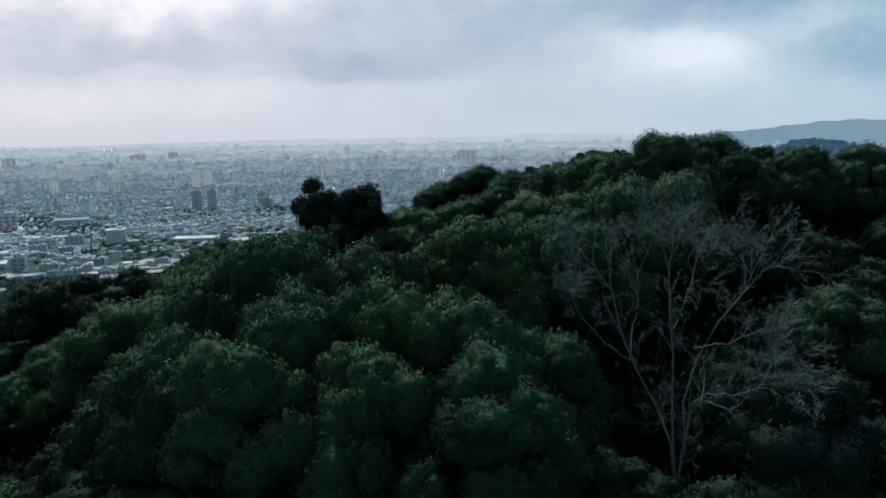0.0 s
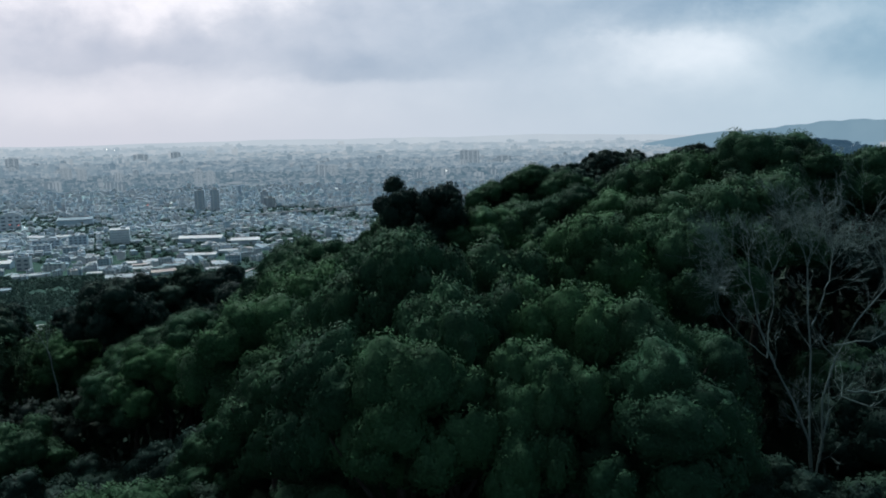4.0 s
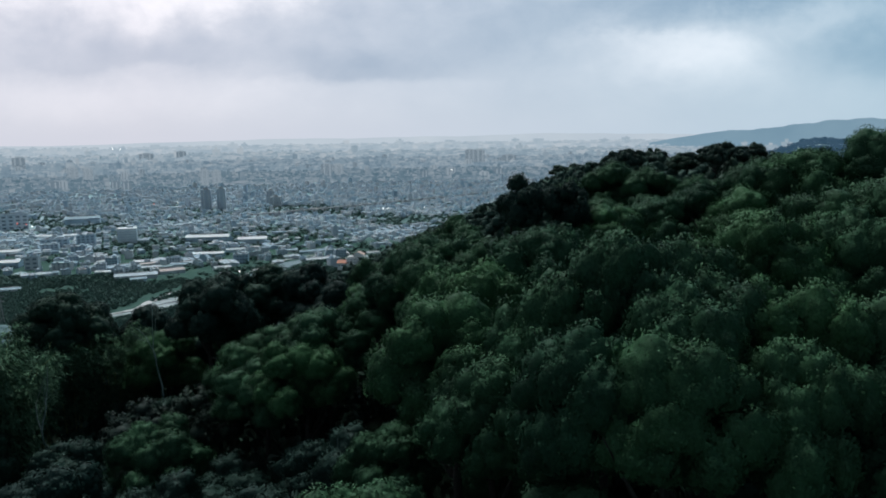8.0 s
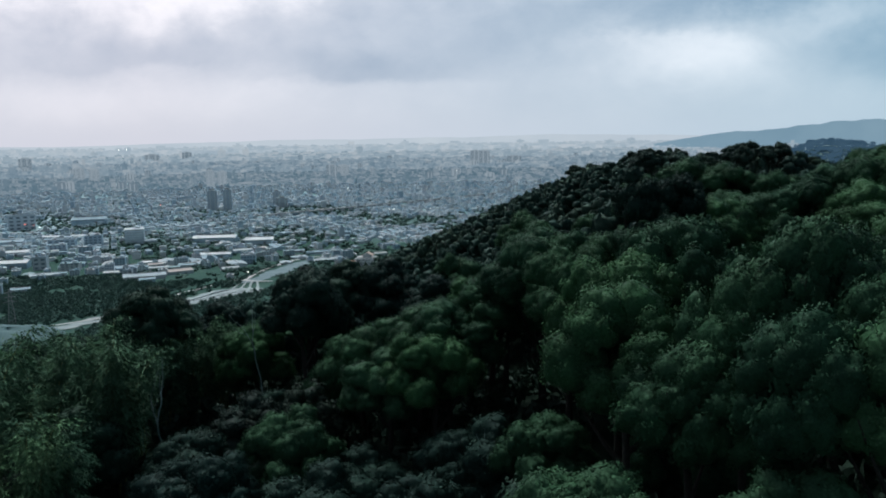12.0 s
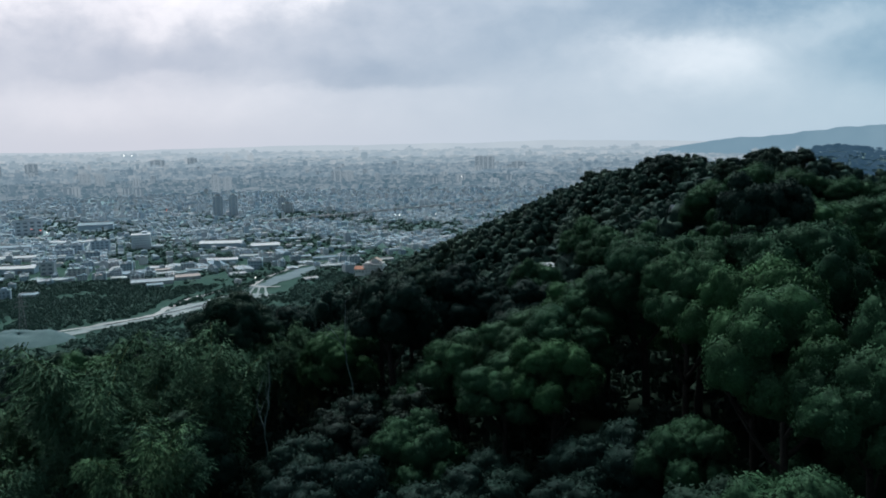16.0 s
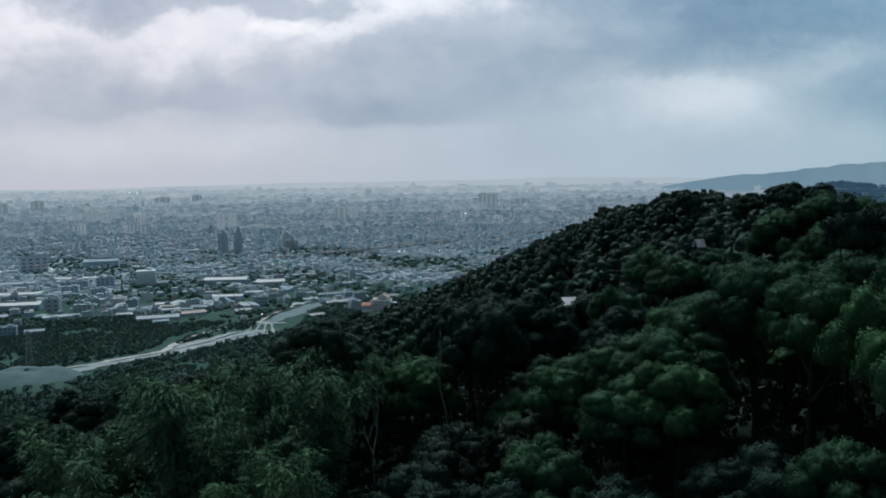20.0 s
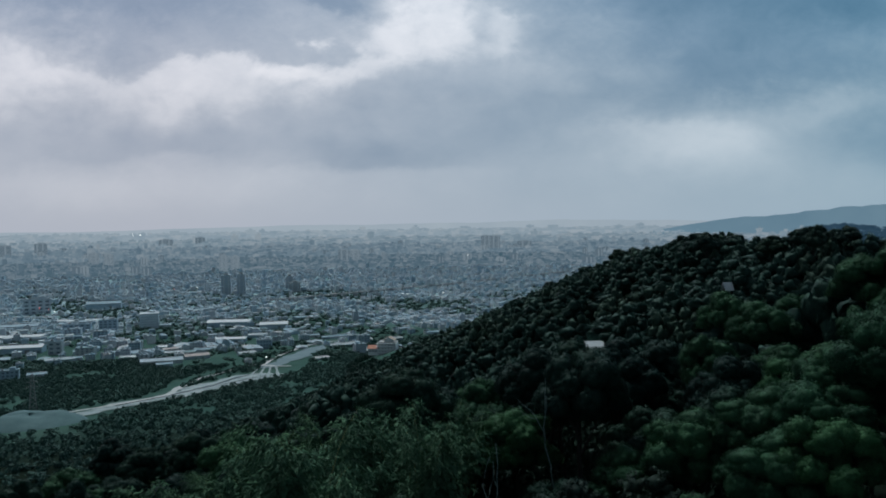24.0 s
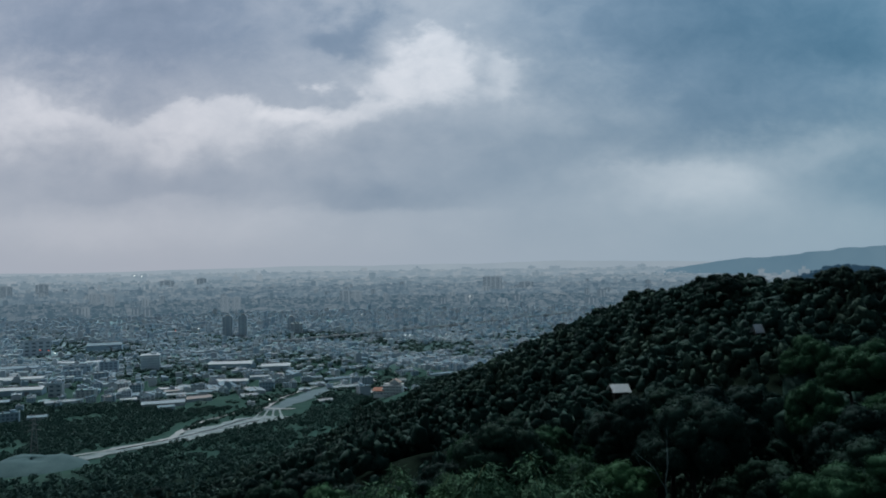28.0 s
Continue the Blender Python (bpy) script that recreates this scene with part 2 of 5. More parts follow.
CULM = bark("bamboo_culm", (0.12, 0.16, 0.06), (0.26, 0.28, 0.14))
GROUND = ground_material()
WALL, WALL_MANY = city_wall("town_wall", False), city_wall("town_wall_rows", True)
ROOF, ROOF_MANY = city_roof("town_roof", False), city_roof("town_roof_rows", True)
# glass colour lightened and blued, a sky reflection put into it
WINDOW = plain_surface("window_glass", (0.12, 0.17, 0.21), (0.18, 0.24, 0.29), 0.2, 0.15)
CONCRETE = plain_surface("pale_concrete", (0.30, 0.33, 0.34), (0.48, 0.50, 0.50), 0.15, 0.85, 1.5)
SHEET = plain_surface("white_metal_sheet", (0.44, 0.50, 0.53), (0.58, 0.63, 0.66), 0.6, 0.5)
WHITEWASH = plain_surface("whitewashed_wall", (0.70, 0.73, 0.75), (0.84, 0.86, 0.87), 0.5, 0.7)
TILE = plain_surface("orange_roof_tile", (0.34, 0.27, 0.23), (0.46, 0.38, 0.33), 0.8, 0.7)
TILE_RED = plain_surface("red_roof_tile", (0.36, 0.17, 0.12), (0.48, 0.25, 0.18), 0.8, 0.7)
TOWER_BLUE = plain_surface("blue_grey_cladding", (0.34, 0.44, 0.52), (0.44, 0.54, 0.62), 0.3, 0.4)
TARP = plain_surface("grey_spoil", (0.050, 0.105, 0.115), (0.100, 0.170, 0.180), 0.10, 0.8, 0.9)
GRAVEL = plain_surface("river_gravel", (0.10, 0.15, 0.16), (0.38, 0.44, 0.45), 0.07, 0.9, 0.5)
BANK = plain_surface("grey_embankment", (0.10, 0.155, 0.175), (0.16, 0.225, 0.25), 0.05, 0.85, 0.6)
WATER = plain_surface("shallow_water", (0.03, 0.06, 0.07), (0.06, 0.10, 0.11), 0.1, 0.12)
STEEL = plain_surface("galvanised_steel", (0.20, 0.22, 0.23), (0.32, 0.34, 0.35), 1.0, 0.5)
# each band glows paler and bluer than the one before, as haze
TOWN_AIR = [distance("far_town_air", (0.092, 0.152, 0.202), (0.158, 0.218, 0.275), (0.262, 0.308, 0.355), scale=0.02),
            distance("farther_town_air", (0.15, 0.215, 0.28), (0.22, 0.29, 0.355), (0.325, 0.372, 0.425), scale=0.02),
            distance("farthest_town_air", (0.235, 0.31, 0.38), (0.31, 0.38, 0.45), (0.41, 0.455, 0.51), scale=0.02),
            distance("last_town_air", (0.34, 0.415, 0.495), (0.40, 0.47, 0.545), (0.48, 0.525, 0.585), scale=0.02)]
# far towers glow too, their dark and pale tones lifted by painted haze
TOWER_AIR = [distance("far_tower_dark_air", (0.13, 0.18, 0.23), (0.17, 0.22, 0.27)), distance("far_tower_pale_air", (0.24, 0.29, 0.34), (0.29, 0.34, 0.39))]
# no leaf colour: the hill's trees glow in the blue of the haze
BLUE_HILL_AIR = distance("distant_hill_air", (0.030, 0.066, 0.108), (0.052, 0.098, 0.150), scale=0.03)
# green leaves lightened and blued, haze put into the base colour
LEAF_PLAIN = leafy("plain_leaves", (0.046, 0.100, 0.090), (0.072, 0.140, 0.124), (0.098, 0.172, 0.152), False, 0.1)
# the horizon ranges glow in haze tones close to the sky's
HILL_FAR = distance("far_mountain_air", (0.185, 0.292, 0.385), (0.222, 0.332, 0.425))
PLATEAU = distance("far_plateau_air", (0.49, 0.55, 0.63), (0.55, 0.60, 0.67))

# ---- plan of the land ----
EYE = 228.0
MAIN_RIDGE = [(150, 175, 160), (104, 197, 194), (78, 211, 214), (66, 290, 213), (64, 395, 203), (0, 610, 144), (-95, 850, 85), (-200, 1100, 20)]
SPUR = [(75, 212, 213), (36, 187, 206), (28, 138, 198), (-42, 139, 194), (-150, 400, 112), (-235, 520, 72)]
KNOLL = [(80, 62, 220), (26, 45, 220), (11, 38, 218.5), (-10, 37, 214), (-20, 54, 209.5), (-37, 48, 208.5), (-62, 74, 199), (-95, 85, 182)]
BLUE_HILL = [(760, 2120, 90), (918, 2047, 176), (990, 2010, 204), (1040, 1985, 200), (1097, 1951, 186), (1250, 1880, 160), (1400, 1800, 90)]
KNOLL_BACK = [(0, 62, 216), (9, 59, 217), (30, 58, 219)]
KNOLL_FRONT = [(3, 17, 215), (-7, 19, 214.5), (-14, 19, 210.5), (-25, 31, 206.5), (-36, 37, 209), (-48, 38, 205)]


def along(line, x, y, fall, blunt):
    """Height of a ridge that follows line and falls away to both sides."""
    best = np.full(np.shape(x), -1e9)
    for (ax, ay, az), (bx, by, bz) in zip(line, line[1:]):
        dx, dy = bx - ax, by - ay
        t = np.clip(((x - ax) * dx + (y - ay) * dy) / (dx * dx + dy * dy), 0, 1)
        d = np.hypot(x - ax - t * dx, y - ay - t * dy)
        best = np.maximum(best, az + t * (bz - az) - fall * (np.sqrt(d * d + blunt * blunt) - blunt))
    return best


def drawn_in(d):
    """The far plain lies closer and climbs towards the plateau, so that it ends at the horizon."""
    return np.where(d < 2000, d, 2000 + 2800 * (1 - np.exp(-(np.maximum(d, 2000) - 2000) / 2800)))


def true_distance(d):
    return np.where(d < 2000, d, 2000 - 2800 * np.log(np.maximum(1 - (np.maximum(d, 2000) - 2000) / 2800, 1e-4)))


def plain(x, y):
    d = np.hypot(x, y)
    near = 68 * np.clip((1500 - d) / 750, 0, 1.3)
    rise = EYE * (1 - np.where(d > 2000, d / np.maximum(true_distance(d), 1), 1))
    return near + rise


def ground(x, y):
    x, y = np.asarray(x, float), np.asarray(y, float)
    parts = [along(MAIN_RIDGE, x, y, 0.46, 14), along(SPUR, x, y, 0.52, 8), along(BLUE_HILL, x, y, 0.5, 30), along(KNOLL, x, y, 0.42, 6), along(KNOLL_FRONT, x, y, 0.55, 4), along(KNOLL_BACK, x, y, 0.5, 4), plain(x, y)]
    s = 2.0
    top = np.maximum.reduce(parts)
    z = top + s * np.log(sum(np.exp((p - top) / s) for p in parts)) - s * 0.3
    return z


def fast_mesh(name, verts, quads, mats, index=None, smooth=False, normals=None):
    """A mesh from arrays: verts n x 3, faces n x 3 or n x 4."""
    verts, quads = np.asarray(verts, np.float32), np.asarray(quads, np.int32)
    mesh = bpy.data.meshes.new(name)
    k = quads.shape[1]
    mesh.vertices.add(len(verts)), mesh.loops.add(quads.size), mesh.polygons.add(len(quads))
    mesh.vertices.foreach_set("co", verts.ravel())
    mesh.loops.foreach_set("vertex_index", quads.ravel())
    mesh.polygons.foreach_set("loop_start", np.arange(0, quads.size, k, dtype=np.int32))
    for m in mats:
        mesh.materials.append(m)
    if index is not None:
        mesh.polygons.foreach_set("material_index", np.asarray(index, np.int32))
    mesh.polygons.foreach_set("use_smooth", np.full(len(quads), smooth, bool))
    mesh.update(calc_edges=True)
    mesh.validate()
    if normals is not None:
        mesh.normals_split_custom_set_from_vertices(np.asarray(normals, np.float32))
    return mesh


def part(name, mesh, parent, label="", at=None):
    ob = new(name, mesh)
    ob.parent = parent
    if at is not None:
        ob.matrix_basis = at
    return tagged(ob, label=label) if label else ob


def thing(name, at, label, category, group="", kind=""):
    ob = new(name)
    ob.matrix_basis = at
    return tagged(ob, label, category, group, kind)


def build_ground():
    rings = np.r_[0.0, 3.0 * (4790 / 3.0) ** (np.arange(170) / 169)]
    front = np.radians(np.r_[np.linspace(-48, 48, 260), np.linspace(52, 308, 65)])
    r, a = np.meshgrid(rings, front, indexing="ij")
    x, y = r * np.sin(a) - 20 * np.exp(-r / 200), r * np.cos(a)
    z = ground(x, y)
    n, m = r.shape
    i, j = np.meshgrid(np.arange(n - 1), np.arange(m), indexing="ij")
    k = (j + 1) % m
    quads = np.stack([i * m + j, (i + 1) * m + j, (i + 1) * m + k, i * m + k], -1).reshape(-1, 4)
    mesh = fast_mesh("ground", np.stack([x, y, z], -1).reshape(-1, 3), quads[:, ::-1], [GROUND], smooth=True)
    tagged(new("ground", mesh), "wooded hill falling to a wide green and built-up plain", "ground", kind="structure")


build_ground()


def horizon_ridge(name, label, mat, far, a0, a1, tops, seed):
    """A low range along the horizon, from bearing a0 to a1 (degrees, to the right), with its crest heights over the eye."""
    rng = np.random.default_rng(seed)
    count = 160
    a = np.radians(np.linspace(a0, a1, count))
    crest = np.interp(np.linspace(0, 1, count), np.linspace(0, 1, len(tops)), tops)
    wob = sum(np.sin(np.arange(count) * f + rng.uniform(0, 6)) * g for f, g in ((0.11, 4), (0.27, 2.2), (0.61, 1.2), (1.3, 0.6)))
    crest = EYE + crest + wob * np.clip(crest + 25, 4, 60) / 28
    rows = [(0.0, -190), (0.35, None), (1.0, None), (1.6, None)]
    verts = []
    for f, low in rows:
        rad = far + 90 * f
        z = np.full(count, EYE + low) if low is not None else (crest if f == 1.0 else EYE - 190 + (crest - EYE + 190) * (0.62 if f < 1 else 0.5))
        verts.append(np.stack([rad * np.sin(a), rad * np.cos(a), z], -1))
    i, j = np.meshgrid(np.arange(3), np.arange(count - 1), indexing="ij")
    quads = np.stack([i * count + j, i * count + j + 1, (i + 1) * count + j + 1, (i + 1) * count + j], -1).reshape(-1, 4)
    mesh = fast_mesh(name, np.concatenate(verts), quads, [mat], smooth=True)
    tagged(new(name, mesh), label, "backdrop", kind="structure")


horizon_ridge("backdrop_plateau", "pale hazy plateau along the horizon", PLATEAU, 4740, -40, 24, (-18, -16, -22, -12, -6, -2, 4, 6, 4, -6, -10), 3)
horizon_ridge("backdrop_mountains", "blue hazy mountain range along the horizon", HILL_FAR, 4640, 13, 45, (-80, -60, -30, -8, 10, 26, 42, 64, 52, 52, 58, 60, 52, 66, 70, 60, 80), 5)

# ---- shapes for trees ----


def unit_ball(level):
    bm = bmesh.new()
    bmesh.ops.create_icosphere(bm, subdivisions=level, radius=1.0)
    v = np.array([p.co[:] for p in bm.verts])
    f = np.array([[p.index for p in q.verts] for q in bm.faces])
    bm.free()
    return v, f


BALL = {1: unit_ball(1), 2: unit_ball(2), 3: unit_ball(3)}


def directions(rng, count, lowest):
    z = rng.uniform(lowest, 1, count)
    a = rng.uniform(0, 2 * np.pi, count)
    r = np.sqrt(np.maximum(1 - z * z, 0))
    return np.stack([r * np.cos(a), r * np.sin(a), z], -1)


def leaf_cards(rng, at, way, length, width, stray=0.55, face=None):
    """Pointed leaves at the places given that point along way, or lie facing face, more or less: one triangle each."""
    count = len(at)
    if face is not None:
        up = face / (np.linalg.norm(face, axis=1, keepdims=True) + 1e-9) + rng.normal(0, stray, (count, 3))
        way, stray = np.cross(up, rng.normal(0, 1, (count, 3))), 0.0
    ahead = way / (np.linalg.norm(way, axis=1, keepdims=True) + 1e-9) + rng.normal(0, stray, (count, 3))
    ahead /= np.linalg.norm(ahead, axis=1, keepdims=True) + 1e-9
    side = np.cross(ahead, up if face is not None else rng.normal(0, 1, (count, 3)) + (0, 0, 0.3))
    side /= np.linalg.norm(side, axis=1, keepdims=True) + 1e-9
    long = (length * rng.uniform(0.6, 1.4, count))[:, None]
    wide = (width * rng.uniform(0.7, 1.3, count))[:, None]
    v = np.stack([at - ahead * long * 0.35 - side * wide * 0.5, at - ahead * long * 0.35 + side * wide * 0.5, at + ahead * long * 0.65], 1)
    return v.reshape(-1, 3), np.arange(count * 3).reshape(-1, 3)


def join(pieces):
    """Joins pieces of verts, faces and, where they have them, normals."""
    verts, faces, normals, shift = [], [], [], 0
    for v, f, *n in pieces:
        verts.append(v), faces.append(f + shift)
        normals += n
        shift += len(v)
    if normals:
        return np.concatenate(verts), np.concatenate(faces), np.concatenate(normals)
    return np.concatenate(verts), np.concatenate(faces)


def unit(a):
    return a / (np.linalg.norm(a, axis=-1, keepdims=True) + 1e-9)


def spread_out(rng, count, lowest, loose=0.6):
    """Directions spaced well apart from each other."""
    way = directions(rng, count * 8, lowest)
    keep = [way[0]]
    for _ in range(count - 1):
        gap = np.min(np.linalg.norm(way[:, None] - np.array(keep)[None], axis=2), axis=1)
        keep.append(way[np.argmax(gap * rng.uniform(loose, 1.0, len(gap)))])
    return keep


def crown_shape(rng, wide, tall, domes, tufts, leaves, leaf, level=1, lowest=-0.25, size=(0.36, 0.52), core=0.62, tuft=(0.26, 0.44)):
    """A crown of rounded boughs, each a cluster of tufts of small leaves round a dark core; its foot at z = 0."""
    lop = rng.normal(0, 0.12, 2) * wide
    bv, bf = BALL[level]
    pieces = [(BALL[1][0] * (wide * 0.42, wide * 0.42, tall * 0.26) + (0, 0, tall * 0.40), BALL[1][1], BALL[1][0])]
    for d in spread_out(rng, domes, lowest):
        big = wide * rng.uniform(*size)
        mid = d * (wide - 0.75 * big, wide - 0.75 * big, tall * 0.5 - 0.6 * big) * rng.uniform(0.72, 1.14) + (0, 0, tall * 0.5)
        mid[:2] += lop * (mid[2] / tall)
        flat = np.array([1, 1, rng.uniform(0.72, 0.95)])
        pieces.append((bv * (1 + rng.normal(0, 0.08, (len(bv), 1))) * big * 0.60 * flat + mid, bf, bv))
        for e in spread_out(rng, tufts, -0.45):
            r = big * rng.uniform(*tuft)
            at_mid = mid + e * (big - 0.5 * r) * rng.uniform(0.82, 1.16) * flat
            stretch = np.array([rng.uniform(0.85, 1.25), rng.uniform(0.85, 1.25), rng.uniform(0.75, 1.05)])
            pieces.append((bv * (1 + rng.normal(0, 0.10, (len(bv), 1))) * r * core * stretch + at_mid, bf, bv))
            lw = directions(rng, leaves, -0.6)
            lw = lw[(lw @ (d + e)) > -0.7]
            at = at_mid + lw * r * stretch * rng.uniform(0.55, 1.05, (len(lw), 1))
            v, f = leaf_cards(rng, at, None, leaf, leaf * 0.55, 0.42, lw * 0.75 + e * 0.35 + d * 0.25 + (0, 0, 0.45))
            # normals are tipped downwards to darken the sides of the tufts
            pieces.append((v, f, np.repeat(unit(lw * 0.7 + e * 0.4 + d * 0.2 - (0, 0, 0.3) + rng.normal(0, 0.25, lw.shape)), 3, axis=0)))
    v, f, n = join(pieces)
    v[:, 2] *= tall / v[:, 2].max()
    return v, f, n


def dome_crown(rng, wide, tall, leaves, leaf, count, cored=True, rise=(0.85, 1.15), size=(0.28, 0.48), lowest=0.0, knobby=16, ragged=(0.89, 1.07), core=1):
    """A crown of billowing domes with dark clefts between, each a cluster of rounded tufts thick with small leaves; its foot at z = 0."""
    bv, bf = BALL[3 if cored else core]
    pieces = []
    lop = rng.normal(0, 0.10, 2) * wide
    seats = [(np.zeros(3), 0.50)] + [(d * rng.uniform(0.62, 1.0), rng.uniform(*size)) for d in spread_out(rng, count, lowest, 0.45)]
    for seat, share in seats:
        big = wide * share
        down_bend = 0.28 * (1 - max(seat[2], 0.0))  # normals of lower boughs bend further down, to shade them darker
        mid = seat * (wide - 0.5 * big, wide - 0.5 * big, tall * 0.56) + (0, 0, tall * 0.36)
        mid[:2] += lop * mid[2] / tall
        flat = np.array([rng.uniform(0.85, 1.25), rng.uniform(0.85, 1.25), rng.uniform(*rise)])
        knobs = np.array(spread_out(rng, knobby, -0.35, 0.3)) * rng.uniform(0.55, 0.74, (knobby, 1))
        swell = rng.uniform(0.28, 0.46, knobby)

        def outline(way):
            """How far the cluster of tufts reaches along each way, and how its surface faces there."""
            b = way @ knobs.T
            disc = swell**2 - np.sum(knobs**2, axis=1) + b**2
            reach = np.where((disc > 0) & (b > 0), b + np.sqrt(np.maximum(disc, 0)), 0.0)
            k = np.argmax(reach, axis=1)
            far = reach[np.arange(len(way)), k]
            face = np.where((far > 0.62)[:, None], (way * far[:, None] - knobs[k]) / swell[k][:, None], way)
            return np.maximum(far, 0.62), face

        if cored or core > 1 or share >= 0.5:
            r, face = outline(bv)
            # normals tipped below the true surface, so flanks come out shaded
            pieces.append((bv * (r * 0.90)[:, None] * big * flat + mid, bf, unit(face * 0.8 + bv * 0.5 - (0, 0, 0.40 + down_bend) + rng.normal(0, 0.16, bv.shape))))
        way = directions(rng, leaves, -0.5)
        way = way[(way @ seat > -0.35)]
        r, face = outline(way)
        at = mid + way * (r * rng.uniform(*ragged, len(way)) * big)[:, None] * flat
        v, f = leaf_cards(rng, at, None, leaf, leaf * 0.6, 0.40, face + way * 0.3)
        pieces.append((v, f, np.repeat(unit(face * 0.8 + way * 0.5 - (0, 0, 0.38 + down_bend) + rng.normal(0, 0.18, way.shape)), 3, axis=0)))
    v, f, n = join(pieces)
    v[:, 2] *= tall / v[:, 2].max()
    return v, f, n


def tube(points, radii, sides=5):
    """A tapering round limb along a line of points."""
    p, r = np.asarray(points, float), np.asarray(radii, float)
    way = np.gradient(p, axis=0)
    way /= np.linalg.norm(way, axis=1, keepdims=True) + 1e-9
    ref = np.where(np.abs(way[:, 2:]) > 0.9, (1.0, 0, 0), (0, 0, 1.0))
    a = np.cross(way, ref)
    a /= np.linalg.norm(a, axis=1, keepdims=True) + 1e-9
    b = np.cross(way, a)
    t = np.arange(sides) / sides * 2 * np.pi
    v = p[:, None] + r[:, None, None] * (np.cos(t)[None, :, None] * a[:, None] + np.sin(t)[None, :, None] * b[:, None])
    n = len(p)
    i, j = np.meshgrid(np.arange(n - 1), np.arange(sides), indexing="ij")
    k = (j + 1) % sides
    q = np.stack([i * sides + j, i * sides + k, (i + 1) * sides + k, (i + 1) * sides + j], -1).reshape(-1, 4)
    return v.reshape(-1, 3), np.concatenate([q[:, [0, 1, 2]], q[:, [0, 2, 3]]])


def trunk_shape(rng, height, thick, spread):
    s = np.linspace(0, 1, 6)
    lean = rng.normal(0, 0.10, 2) * height
    stem = np.stack([lean[0] * s**1.5, lean[1] * s**1.5, height * s], -1)
    pieces = [tube(stem, thick * (1.15 - 0.85 * s), 7)]
    for k in range(4):
        a = k * 1.57 + rng.uniform(0, 0.8)
        f = rng.uniform(0.45, 0.8)
        foot = stem[0] + (stem[-1] - stem[0]) * f
        out = np.array([np.cos(a), np.sin(a), 0]) * spread * rng.uniform(0.5, 0.8)
        limb = foot + out * (s**1.1)[:, None] + np.array([0, 0, height * 0.35])[None] * (s**1.4)[:, None]
        pieces.append(tube(limb, thick * 0.5 * (1.05 - 0.85 * s), 5))
    return join(pieces)


# ---- the trees of the knoll ----
KINDS = {}


def tree_kind(key, label, wide, tall, domes, tufts, leaves, leaf, mat, seeds, stem=4.5, **more):
    KINDS[key] = []
    for seed in seeds:
        rng = np.random.default_rng(seed)
        cv, cf, cn = crown_shape(rng, wide, tall, domes, tufts, leaves, leaf, **more) if domes else dome_crown(rng, wide, tall, leaves, leaf, tufts, **more)
        crown = fast_mesh("crown", cv, cf, [mat], smooth=True, normals=cn)
        tv, tf = trunk_shape(rng, stem + tall * 0.55, 0.17 * wide / 2.4, wide)
        trunk = fast_mesh("trunk", tv, tf, [BARK], smooth=True)
        KINDS[key].append((crown, trunk, label, wide, tall, stem + tall * 0.55))


tree_kind("round", "broad-leaved tree with a dense dark green tufted crown", 2.8, 4.8, 0, 14, 2300, 0.108, LEAF, range(11, 16), stem=3.2)
tree_kind("middle", "broad-leaved tree with a dense dark green rounded crown", 3.0, 4.8, 0, 14, 1500, 0.135, LEAF, range(31, 35), stem=3.2)
tree_kind("dark", "broad-leaved tree with a dense crown coloured dark as if in shade", 2.8, 4.8, 0, 14, 1300, 0.14, LEAF_SHADED, range(21, 25), stem=3.2)
tree_kind("grey", "shrubby tree with a loose crown of greyish leaves", 2.2, 4.6, 9, 7, 80, 0.17, LEAF_GREY, range(51, 54), stem=1.0, core=0.32, lowest=-0.4)
tree_kind("ridge", "tall dark tree with a broad flat-topped crown on the ridge", 5.0, 6.0, 0, 12, 700, 0.22, LEAF_RIDGE, range(71, 76), stem=6.0, rise=(0.65, 0.95), size=(0.26, 0.44), lowest=0.1, ragged=(0.75, 1.18))
tree_kind("airy", "slender tree with a loose ragged dark green crown", 2.0, 3.6, 0, 15, 900, 0.15, LEAF_SHADED, range(61, 64), stem=4.5, size=(0.22, 0.38), ragged=(0.72, 1.28))
TREE_SPOTS = []
rng = np.random.default_rng(77)


def plant(key, x, y, top, wide, group="trees on the knoll", crowned=0.48):
    """A tree whose crown is wide metres across its half and whose tip stands at height top."""
    crown, trunk, label, w, h, bole = KINDS[key][rng.integers(len(KINDS[key]))]
    foot = float(ground(x, y)) - 0.3
    tall = max(top - foot, 3.5)
    ob = thing("tree", pose(x, y, foot, 0, 0, rng.uniform(0, 360)), label, "tree", group)
    side, deep = wide / w, min(max(wide / w, crowned * tall / h), 0.95 * tall / h)
    part("trunk", trunk, ob, at=Matrix.Diagonal((side, side, (tall - 0.45 * h * deep) / bole, 1)))
    part("crown", crown, ob, at=Matrix.Translation((0, 0, tall - h * deep)) @ Matrix.Diagonal((side, side, deep, 1)))
    TREE_SPOTS.append((x, y, wide))


